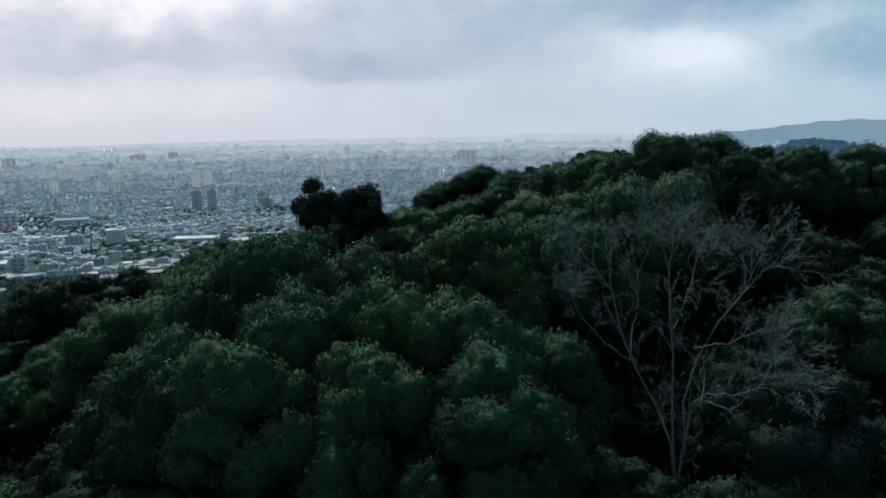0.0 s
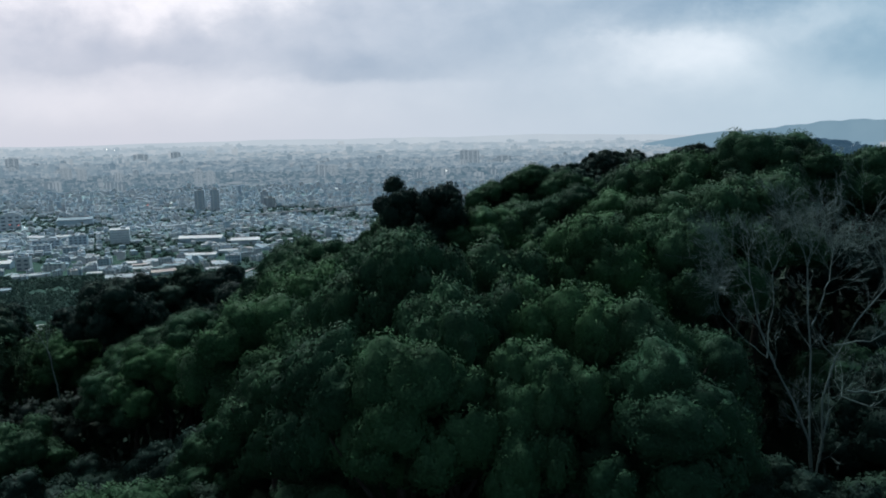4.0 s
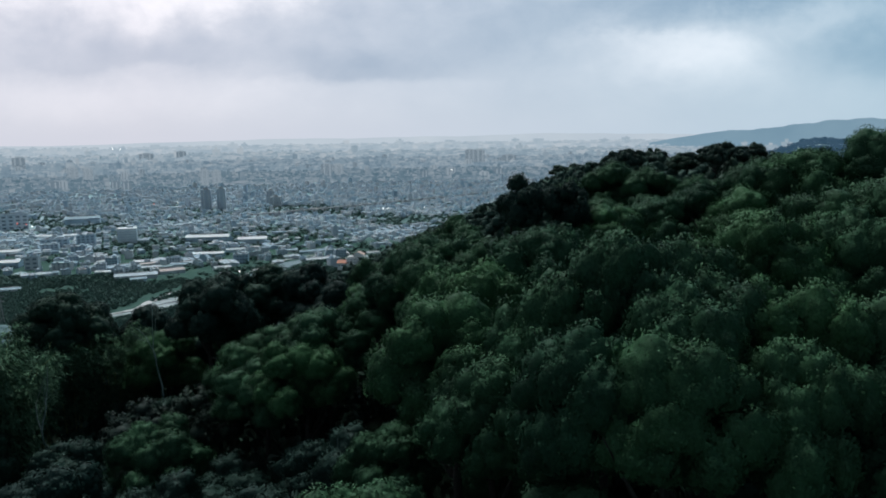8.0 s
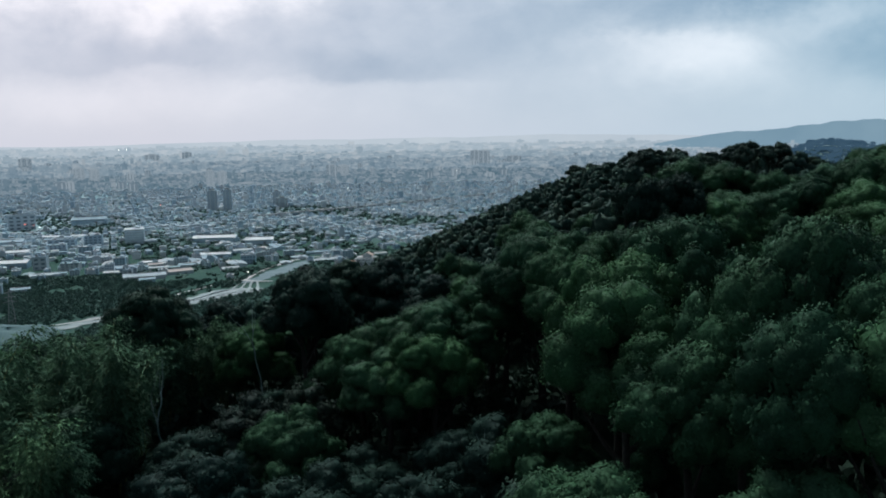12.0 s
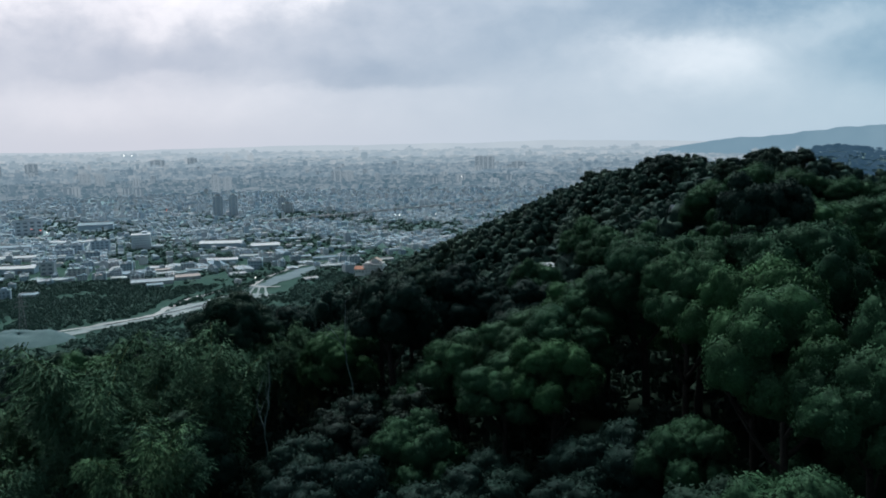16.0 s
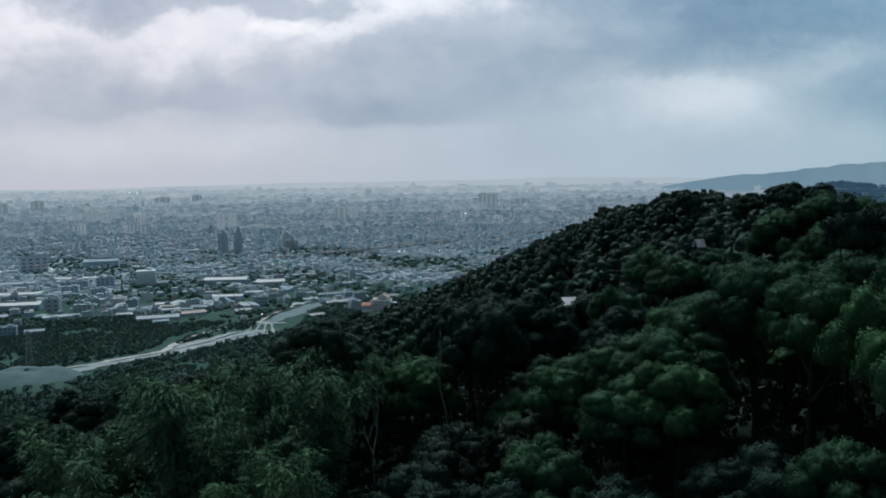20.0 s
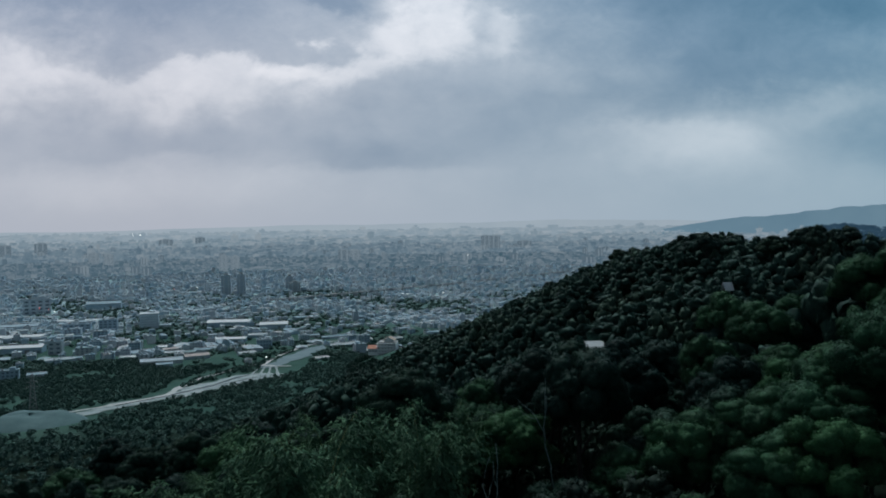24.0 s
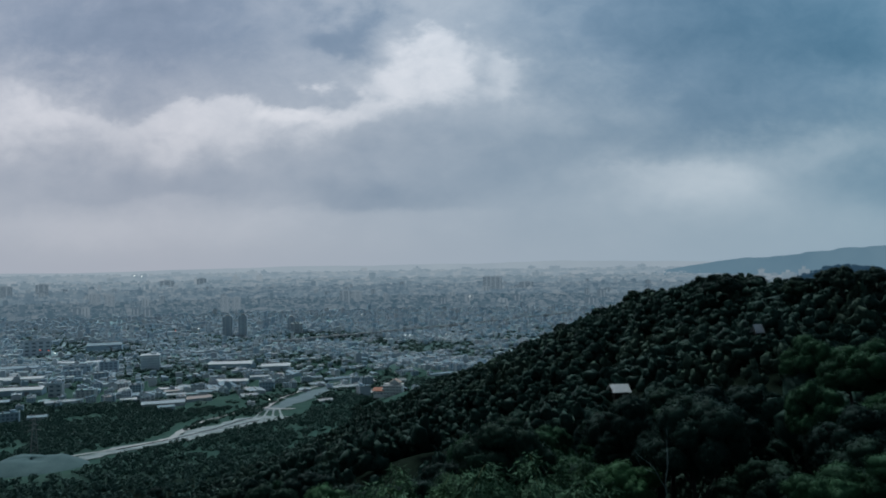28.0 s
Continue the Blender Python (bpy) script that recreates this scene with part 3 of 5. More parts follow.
# tips of the trees that stand out, as x, y, height, half width
FRONT_ROW = [(-4.8, 17.7, 223.7, 1.7), (0.9, 16.8, 223.5, 1.6), (-8.6, 21.5, 221.9, 1.9), (-3.6, 19.5, 224.4, 1.7), (-12.5, 18.2, 219.4, 1.8), (-5.3, 22.3, 225.4, 1.9),
             (-0.7, 19.7, 224.4, 1.7), (1.3, 19.1, 224.1, 1.6), (-6.9, 22.1, 224.2, 1.7), (2.8, 19.9, 222.9, 1.5), (-6.4, 19.0, 223.5, 1.6), (-1.8, 17.7, 223.3, 1.5),
             (-9.9, 24.4, 223.1, 2.0), (1.3, 27.8, 225.3, 2.2), (5.4, 27.6, 225.5, 2.0), (-9.1, 29.0, 223.4, 2.1), (-2.2, 25.5, 224.8, 2.0), (-7.4, 17.1, 219.7, 1.6), (6.4, 17.0, 219.5, 1.2)]
CREST_ROW = [(-10.3, 34.2, 222.9, 2.3), (-6.2, 38.6, 226.2, 1.45), (-5.2, 38.0, 224.4, 1.45), (-3.8, 39.0, 225.8, 1.45), (6.6, 40.0, 226.8, 2.4), (3.6, 39.5, 225.6, 2.3), (1.2, 40.5, 224.7, 2.2), (4.2, 36.5, 225.6, 2.6), (8.4, 38.8, 227.3, 2.7),
             (11.8, 38.0, 228.4, 2.5), (14.9, 39.5, 228.3, 2.6), (-2.2, 39.8, 224.6, 1.9), (-0.3, 40.2, 224.4, 1.9), (5.0, 31.5, 225.3, 2.3), (10.0, 33.0, 226.6, 2.4), (19.5, 41.0, 227.4, 2.6), (24.0, 43.0, 227.6, 2.7),
             (7.8, 29.6, 226.6, 2.2), (4.8, 29.8, 226.0, 2.0), (-6.8, 34.3, 223.8, 2.2), (-6.0, 31.6, 224.4, 2.1)]
LEFT_FLANK = [(-20.2, 57.0, 218.7, 3.0), (-26.8, 57.0, 218.4, 2.8), (-23.4, 57.5, 218.6, 2.6), (-25.0, 47.0, 219.8, 2.6),
              (-35.7, 49.5, 218.2, 2.5), (-20.6, 40.4, 217.8, 2.4), (-13.6, 41.5, 221.0, 2.4), (-16.5, 46.0, 219.6, 2.5),
              (-15.8, 36.0, 220.0, 1.8), (-17.5, 38.4, 219.4, 1.8), (-16.8, 33.2, 219.1, 1.7), (-18.8, 34.4, 218.3, 1.7), (-11.0, 38.4, 223.2, 2.2), (-8.6, 37.5, 223.1, 2.2), (-12.9, 39.7, 221.3, 2.0)]
BACK_ROW = [(1.0, 62.4, 224.6, 2.7), (4.1, 61.1, 226.0, 2.8), (6.6, 60.0, 225.6, 2.7), (9.2, 58.8, 225.0, 2.8), (2.4, 58.3, 223.3, 2.6), (5.6, 56.6, 223.6, 2.7), (9.0, 54.6, 223.6, 2.7), (12.5, 57.5, 225.6, 2.9)]
for row in (FRONT_ROW, CREST_ROW, LEFT_FLANK, BACK_ROW):
    for x, y, top, wide in row:
        # the rear of the left flank gets the crowns coloured for shade
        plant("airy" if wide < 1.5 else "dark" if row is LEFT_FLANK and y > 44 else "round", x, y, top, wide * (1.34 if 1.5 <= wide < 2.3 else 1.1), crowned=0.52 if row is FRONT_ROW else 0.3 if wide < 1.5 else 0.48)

GAPS = [(6.8, 20.6, 3.6)]  # clearings round the dead trees
BAMBOO_SPOTS = [(-36.0, 43.0, 218.2), (-34.3, 39.5, 218.6), (-39.5, 35.8, 219.2), (-38.5, 40.5, 217.4), (-42.0, 40.0, 217.0), (-43.5, 44.0, 216.0), (-46.5, 38.0, 216.0), (-40.0, 46.5, 216.2)]
for x, y, _ in BAMBOO_SPOTS:
    TREE_SPOTS.append((x, y, 2.0))


def free_spot(x, y, gap):
    if any((x - a) ** 2 + (y - b) ** 2 < r * r for a, b, r in GAPS):
        return False
    s = np.array(TREE_SPOTS)
    return np.min(np.hypot(s[:, 0] - x, s[:, 1] - y) - s[:, 2] * 0.5) > gap


def fill_knoll(count, x0, x1, y0, y1, key, gap, tall):
    made = 0
    for _ in range(count * 14):
        x, y = rng.uniform(x0, x1), rng.uniform(y0, y1)
        if made >= count or not free_spot(x, y, gap):
            continue
        top = float(ground(x, y)) + rng.uniform(*tall)
        if y < 16 and top > 227 - 0.62 * y:
            continue
        # chance of a crown in shade-dark leaves, highest low on the slope
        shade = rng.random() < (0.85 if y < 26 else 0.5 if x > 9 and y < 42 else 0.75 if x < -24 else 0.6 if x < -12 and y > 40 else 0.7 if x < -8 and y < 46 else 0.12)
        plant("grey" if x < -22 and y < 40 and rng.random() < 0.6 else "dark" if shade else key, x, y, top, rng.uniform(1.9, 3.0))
        made += 1


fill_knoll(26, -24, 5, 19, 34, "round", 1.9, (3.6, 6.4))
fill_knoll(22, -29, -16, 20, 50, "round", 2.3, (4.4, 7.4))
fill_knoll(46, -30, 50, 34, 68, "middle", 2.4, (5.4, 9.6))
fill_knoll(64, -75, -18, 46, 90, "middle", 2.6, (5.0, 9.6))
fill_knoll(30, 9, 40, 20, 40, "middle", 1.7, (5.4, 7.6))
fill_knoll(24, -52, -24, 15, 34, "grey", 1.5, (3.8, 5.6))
# low crowns in shade-dark leaves that blacken the gap round the dead trees
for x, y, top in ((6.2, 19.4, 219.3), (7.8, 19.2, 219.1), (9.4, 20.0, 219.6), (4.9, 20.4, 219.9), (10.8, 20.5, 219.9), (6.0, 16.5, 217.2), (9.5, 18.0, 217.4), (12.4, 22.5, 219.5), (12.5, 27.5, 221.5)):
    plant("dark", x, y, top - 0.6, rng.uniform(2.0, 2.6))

# the flat-topped trees that stand along the ridge
for x, y, top, wide in ((70, 206, 224.6, 4.2), (66, 216, 225.2, 4.6), (76, 211, 225.0, 4.4), (66, 268, 222.5, 6.5), (63, 290, 222.8, 7.0), (56, 276, 220, 6.0),
                        (65, 392, 212.5, 8.5), (56, 330, 214, 7.0), (84, 206, 221.5, 4.0), (60, 222, 222, 4.4), (70, 240, 222.5, 5.2), (48, 372, 208, 7.5), (56, 262, 223.4, 4.6), (51, 250, 222.4, 4.4), (59, 300, 221.8, 5.2), (46, 352, 214.6, 5.6), (54, 362, 215.0, 5.8),
                        (63, 201, 225.0, 3.4), (71, 217, 226.0, 3.6), (79, 214, 225.6, 3.4), (30, 480, 190, 7.0), (14, 545, 172, 7.5), (44, 430, 202, 6.5)):
    plant("ridge", x, y, top, wide, "trees along the ridge")

# ---- woods further off ----


def wood_template(seed, domes, cards, leaf, wide=1.0, tall=1.0, core=1):
    r = np.random.default_rng(seed)
    return dome_crown(r, wide, tall, cards, leaf, domes, False, (0.75, 1.1), (0.30, 0.48), knobby=6, core=core)


def scatter_wood(name, label, spots, templates, mat, seed):
    """One joined wood: spots are x, y, foot, half width, height."""
    r = np.random.default_rng(seed)
    pieces = []
    for x, y, z, w, h in spots:
        v, f, n = templates[r.integers(len(templates))]
        a = r.uniform(0, 6.28)
        turn = np.array([[np.cos(a), np.sin(a), 0], [-np.sin(a), np.cos(a), 0], [0, 0, 1]])
        pieces.append((v @ turn * (w, w, h) + (x, y, z), f, unit(n @ turn / (w, w, h))))
    v, f, n = join(pieces)
    tagged(new(name, fast_mesh(name, v, f, [mat], smooth=True, normals=n)), label, "woodland", kind="stuff")


def patch(x, y, size, seed=0.0):
    """Smooth chance field between about -1 and 1."""
    return (np.sin(x / size + seed) * np.cos(y / size * 1.3 + seed * 2) + 0.6 * np.sin(x / size * 2.1 + y / size * 1.7 + seed) + 0.4 * np.cos(x / size * 3.7 - y / size * 2.9 + 1)) / 1.6


def jittered(x0, x1, y0, y1, step, seed, keep):
    r = np.random.default_rng(seed)
    xs, ys = np.meshgrid(np.arange(x0, x1, step), np.arange(y0, y1, step))
    x = (xs + r.uniform(-0.45, 0.45, xs.shape) * step).ravel()
    y = (ys + r.uniform(-0.45, 0.45, ys.shape) * step).ravel()
    ok = keep(x, y)
    return x[ok], y[ok], r


def in_view(x, y, margin=0.06):
    return (x > -0.68 * y - 48) & (x < 0.62 * y + 12)


x, y, r = jittered(-150, 175, 62, 400, 8.2, 5, lambda x, y: in_view(x, y) & ((y > 90) | (x > 10) | (along(KNOLL, x, y, 0.42, 6) < ground(x, y) - 3)))
sight = (y < 218) & (y > 150) & (np.abs(x - 7.7 + (218 - y) * 0.17) < 5)
ok = ~sight & (np.hypot(x - 7.7, y - 218) > 6) & (np.hypot(x - 35, y - 187) > 4)
x, y = x[ok], y[ok]
z = ground(x, y)
wide = r.uniform(3.6, 6.6, len(x)) * np.where(y > 170, 1.1, 0.85)
mid_templates = [wood_template(100 + k, 7, 28, 0.13, wide=1.0, tall=1.3, core=2) for k in range(6)]
pale = (patch(x, y, 17) > 0.42) & (y > 150)
row = list(zip(x, y, z - 0.5, wide, r.uniform(5.0, 7.4, len(x)) * np.where(y > 170, 1.1, 0.9)))
scatter_wood("ridge_wood", "dense dark green broad-leaved wood covering the ridge", [q for q, p in zip(row, pale) if not p], mid_templates, LEAF_FAR, 6)
scatter_wood("bamboo_wood", "paler feathery bamboo groves among the wood", [(a, b, c, w * 0.85, h * 1.1) for (a, b, c, w, h), p in zip(row, pale) if p], mid_templates, LEAF_GROVE, 9)
x, y, r = jittered(-480, 260, 400, 930, 10.0, 7, lambda x, y: in_view(x, y) & (ground(x, y) > plain(x, y) + 5) & (np.hypot(x + 105, y - 838) > 34) & ~((np.abs(x + 92 + (y - 838) * 0.08) < 26) & (y > 720) & (y < 830)))
z = ground(x, y)
far_templates = [wood_template(140 + k, 4, 26, 0.33, tall=1.1) for k in range(5)]
scatter_wood("hillside_wood", "dark green wood on the hillside above the plain", list(zip(x, y, z - 1, r.uniform(4.0, 7.0, len(x)), r.uniform(5, 8, len(x)))), far_templates, LEAF_FAR, 8)
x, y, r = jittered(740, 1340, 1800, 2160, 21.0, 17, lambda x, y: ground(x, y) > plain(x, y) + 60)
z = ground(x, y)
scatter_wood("blue_hill_wood", "wooded hill beyond the ridge with blue haze in its colour", list(zip(x, y, z - 2, r.uniform(17, 25, len(x)), r.uniform(9, 14, len(x)))), far_templates[:3], BLUE_HILL_AIR, 18)


# undergrowth that closes the ground beneath the crowns
x, y, r = jittered(-80, 60, 9, 92, 2.5, 31, lambda x, y: (x > -0.8 * y - 45) & (x < 0.75 * y + 8))
z = ground(x, y)
ok = (z + 3.6 < np.where(y < 15, 226 - 0.62 * y, 225)) & (np.hypot(x - 7.5, y - 23) > 5)
x, y, z = x[ok], y[ok], z[ok]
under_templates = [wood_template(180 + k, 4, 26, 0.31, tall=1.0) for k in range(4)]
scatter_wood("undergrowth", "dark shrubs and saplings closing the ground below the trees", list(zip(x, y, z - 0.4, r.uniform(1.3, 2.0, len(x)), r.uniform(1.4, 2.8, len(x)))), under_templates, LEAF_RIDGE, 32)


# ---- dead trees, bamboo, bare stems ----


def bare_tree(seed, foot_to_fork, spread, lean, forks, thick, counts=(3, 3, 3, 3, 2, 2, 2)):
    """A leafless tree: a stem up to its fork, then limbs that fork again and again down to fine twigs."""
    r = np.random.default_rng(seed)
    out = {"stem": [], "limb": [], "twig": []}

    def grow(foot, way, length, radius, level):
        n = 6 if level < 2 else 4 if level < 4 else 2
        pts, d = [foot], way
        for _ in range(n):
            d = d + r.normal(0, 0.18 if level else 0.14, 3) * (1, 0.7, 1) + (0, 0, 0.07 if level else 0)
            d = d / np.linalg.norm(d)
            pts.append(pts[-1] + d * length / n)
        key = "stem" if level == 0 else "limb" if level < 4 else "twig"
        out[key].append(tube(pts, np.maximum(radius * np.linspace(1.0, 0.66, n + 1), 0.0055), 6 if level < 2 else 4 if level < 4 else 3))
        if level >= forks:
            return
        for c in range(counts[level]):
            k = n if c == 0 or level == 0 else r.integers(max(1, n // 2), n + 1)
            side = r.normal(0, 1, 3) * (1, 0.7, 0.55)
            side /= np.linalg.norm(side)
            turn = (d if level else np.array(lean, float)) * 0.85 + side * (r.uniform(0.35, 0.75) if c else 0.2)
            turn /= np.linalg.norm(turn)
            grow(pts[k], turn, spread * 0.30 * r.uniform(0.8, 1.15) * (1.0, 0.82, 0.64, 0.48, 0.36, 0.24, 0.2)[level], radius * (0.68 if c == 0 else 0.54), level + 1)

    way = np.array((lean[0] * 0.15, 0, 1.0))
    grow(np.zeros(3), way / np.linalg.norm(way), foot_to_fork, thick, 0)
    return out


def bent(points, r, count=9, wobble=0.05):
    """A limb led through a few points, a little crooked."""
    p = np.array(points, float)
    t = np.r_[0, np.cumsum(np.linalg.norm(np.diff(p, axis=0), axis=1))]
    s = np.linspace(0, t[-1], count)
    q = np.stack([np.interp(s, t, p[:, k]) for k in range(3)], -1)
    q[1:-1] = (q[:-2] + 2 * q[1:-1] + q[2:]) / 4
    q[1:] += np.cumsum(r.normal(0, wobble, (count - 1, 3)), axis=0)
    return q


def broom(out, r, foot, way, length, radius, level):
    """A branch that forks into a fan of finer and finer twigs."""
    n = 5 if level < 2 else 3
    pts, d = [foot], way
    for _ in range(n):
        d = unit(d + r.normal(0, 0.16, 3) * (1, 0.8, 1) + (0, 0, 0.03))
        pts.append(pts[-1] + d * length / n)
    out["branch" if level < 2 else "twig"].append(tube(pts, np.maximum(radius * np.linspace(1.0, 0.6, n + 1), 0.0036), 5 if level < 2 else 3))
    if level == 5:
        return
    for c in range((4, 3, 3, 3, 2)[level]):
        k = n if c == 0 else r.integers(1, n + 1)
        turn = unit(unit(pts[k] - pts[k - 1]) + r.normal(0, 0.42 if c else 0.2, 3) * (1, 0.8, 0.9))
        broom(out, r, pts[k], turn, length * r.uniform(0.52, 0.80), radius * (0.66 if c == 0 else 0.5), level + 1)


def dead_tree(seed, x, y, limbs, thick):
    """A leafless tree with crooked limbs, led upwards from its foot, that end in fans of twigs: side, depth and height of their bends."""
    r = np.random.default_rng(seed)
    foot = float(ground(x, y)) - 0.2
    ob = thing("dead_tree", pose(x, y, foot), "leafless dead tree with bleached grey branching limbs", "tree", "dead trees")
    out = {"branch": [], "twig": []}
    for k, (points, reach, share) in enumerate(limbs):
        line = bent([(px - x, py - y, (pz - foot) if pz else 0.0) for px, py, pz in points], r)
        part("stem" if k == 0 else "limb", fast_mesh("limb", *tube(line, thick * share * np.linspace(1.0, 0.5, len(line)), 7), [BARK_DEAD], smooth=True), ob)
        for j in (4, 6, 7, 8, 8, 8):
            d = unit(unit(line[j] - line[j - 2]) + r.normal(0, 0.38 if j == 8 else 0.6, 3) * (1, 0.7, 0.8))
            broom(out, r, line[j], d, reach * (0.62 if j == 8 else 0.40) * r.uniform(0.8, 1.15), thick * share * 0.34, 0 if j == 8 else 1)
    for v, f in out["branch"]:
        part("branch", fast_mesh("branch", v, f, [BARK_DEAD], smooth=True), ob)
    v, f = join(out["twig"])
    tagged(part("twig_spray", fast_mesh("twig_spray", v, f, [BARK_DEAD]), ob), kind="stuff")


dead_tree(3, 6.9, 21.6, [([(6.9, 21.6, 0), (7.3, 21.4, 217.2), (6.7, 21.5, 218.6), (6.8, 21.5, 219.4), (6.2, 21.6, 220.4), (5.7, 21.8, 221.3), (5.1, 21.8, 222.4), (4.9, 21.9, 223.6)], 1.9, 1.0),
                         ([(5.7, 21.8, 221.3), (5.9, 22.2, 222.6), (6.1, 22.4, 223.9)], 1.6, 0.6), ([(5.6, 21.7, 221.4), (4.7, 21.5, 222.3), (4.2, 21.5, 223.1)], 0.9, 0.45)], 0.042)
dead_tree(8, 7.2, 21.7, [([(7.2, 21.7, 0), (7.5, 21.6, 217.5), (6.9, 21.6, 218.8), (7.1, 21.7, 220.4), (7.0, 21.8, 221.8), (6.9, 22.0, 223.2), (6.9, 22.1, 224.0)], 1.6, 1.0),
                         ([(7.0, 21.8, 222.3), (7.5, 22.2, 223.4), (7.8, 22.4, 224.0)], 1.5, 0.6)], 0.042)
dead_tree(21, 7.4, 21.5, [([(7.4, 21.5, 0), (7.7, 21.5, 217.4), (7.0, 21.4, 219.3), (7.2, 21.4, 220.6), (7.5, 21.4, 221.8), (8.3, 21.4, 222.5), (9.0, 21.5, 223.4)], 2.0, 1.0),
                          ([(7.5, 21.4, 221.8), (8.3, 21.2, 222.0), (9.0, 21.1, 222.3)], 1.3, 0.55)], 0.042)
dead_tree(14, 7.5, 21.2, [([(7.5, 21.2, 0), (7.1, 21.2, 217.8), (7.6, 21.1, 218.9), (7.3, 21.1, 220.1), (7.7, 21.1, 220.6), (8.2, 21.0, 220.2), (8.7, 20.9, 219.9)], 1.9, 1.0),
                          ([(7.8, 21.1, 220.5), (8.6, 20.9, 220.6), (9.2, 20.8, 220.9)], 1.5, 0.7)], 0.042)


def bamboo_set(seed):
    """Arching culms with narrow drooping leaves."""
    r = np.random.default_rng(seed)
    culms, leaves = [], []
    for k in range(9):
        a = r.uniform(0, 6.28)
        h = r.uniform(6.5, 9.5)
        reach = r.uniform(0.8, 2.4)
        s = np.linspace(0, 1, 9)
        foot = np.array([math.cos(a), math.sin(a), 0]) * r.uniform(0.1, 0.6)
        line = foot + np.array([math.cos(a), math.sin(a), 0]) * reach * (s**2.4)[:, None] + np.array([0, 0, 1]) * (h * (s - 0.16 * s**4))[:, None]
        culms.append(tube(line, 0.045 * (1.05 - 0.9 * s), 5))
        for _ in range(34):
            f = r.uniform(0.28, 1.0)
            at = np.array([np.interp(f, s, line[:, q]) for q in range(3)])
            out = unit(np.array([math.cos(a), math.sin(a), 0]) * 0.4 + r.normal(0, 1, 3) * (1, 1, 0.3))
            down_bend = r.uniform(0.3, 0.9)
            for q in np.linspace(0.25, 1.0, 3):
                mid = at + out * 0.75 * q + (0, 0, -down_bend * q * q * 0.7)
                off = r.normal(0, 0.17, (16, 3)) * (1, 1, 0.6)
                v, w = leaf_cards(r, mid + off, out + (0, 0, -0.9) + off * 2, 0.26, 0.055, 0.35)
                face = unit(off * 3.0 + out * 0.3 + (0, 0, 0.35) + r.normal(0, 0.3, off.shape))
                t = v.reshape(-1, 3, 3)
                away = np.sum(np.cross(t[:, 1] - t[:, 0], t[:, 2] - t[:, 0]) * face, axis=1) < 0
                w[away] = w[away][:, ::-1]
                leaves.append((v, w, np.repeat(face, 3, axis=0)))
    v, f, n = join(leaves)
    return [fast_mesh("culm", *c, [CULM], smooth=True) for c in culms], fast_mesh("foliage", v, f, [LEAF_BAMBOO], smooth=True, normals=n)


BAMBOO = [bamboo_set(200 + k) for k in range(3)]


def bamboo(x, y, top):
    culms, leaves = BAMBOO[rng.integers(3)]
    foot = float(ground(x, y)) - 0.2
    ob = thing("bamboo_clump", pose(x, y, foot, 0, 0, rng.uniform(0, 360)), "feathery light green bamboo clump with arching culms", "bamboo", "bamboo clumps")
    k = max(top - foot, 4.0) / 8.6
    ob.scale = (k, k, k)
    for c in culms:
        part("culm", c, ob)
    part("foliage", leaves, ob)
    TREE_SPOTS.append((x, y, 2.0))


for x, y, top in BAMBOO_SPOTS:
    bamboo(x, y, top)
for _ in range(27):
    x, y = rng.uniform(-62, -31.5), rng.uniform(28, 56)
    bamboo(x, y, float(ground(x, y)) + rng.uniform(6.5, 8.8))

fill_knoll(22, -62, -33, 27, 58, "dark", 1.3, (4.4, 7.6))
for x, y, z, h, lean in ((-13.2, 30.2, 211.5, 5.6, (-0.55, 0, 0.9)), (-27.0, 44.0, 211.0, 7.5, (0.1, 0, 1)), (-31.0, 38.0, 210.0, 7.0, (0.05, 0, 1))):
    dead = bare_tree(int(z * 10), h * 0.5, h * 0.9, lean, 2, 0.05, (2, 2, 2))
    ob = thing("bare_stem", pose(x, y, z), "thin pale leafless stem among the crowns", "tree", "bare stems")
    for key, pieces in dead.items():
        for v, f in pieces:
            part("stem" if key == "stem" else "branch", fast_mesh("branch", v, f, [BARK_DEAD], smooth=True), ob)

# ---- the town on the plain ----


def bearing_of(u, d):
    """Place of a point u = side/ahead seen from the start, at true distance d over the plain."""
    a = math.atan(u)
    k = float(drawn_in(d))
    x, y = k * math.sin(a), k * math.cos(a)
    return x, y, float(ground(x, y)), k / d


TURN = radians(24)
town_rng = np.random.default_rng(2024)


def town_cells(d0, d1, step, seed):
    """Lots of the street grid between two distances: x, y in true metres."""
    r = np.random.default_rng(seed)
    n = int(d1 / step) + 2
    i, j = np.meshgrid(np.arange(-n, n + 1), np.arange(-n, n + 1))
    i, j = i.ravel() * step + r.uniform(-0.12, 0.12, i.size) * step, j.ravel() * step + r.uniform(-0.12, 0.12, j.size) * step
    x, y = i * math.cos(TURN) - j * math.sin(TURN), i * math.sin(TURN) + j * math.cos(TURN)
    d = np.hypot(x, y)
    ok = (d > d0) & (d < d1) & (y > 0) & (np.abs(x) < 0.70 * y)
    return x[ok], y[ok], d[ok], r


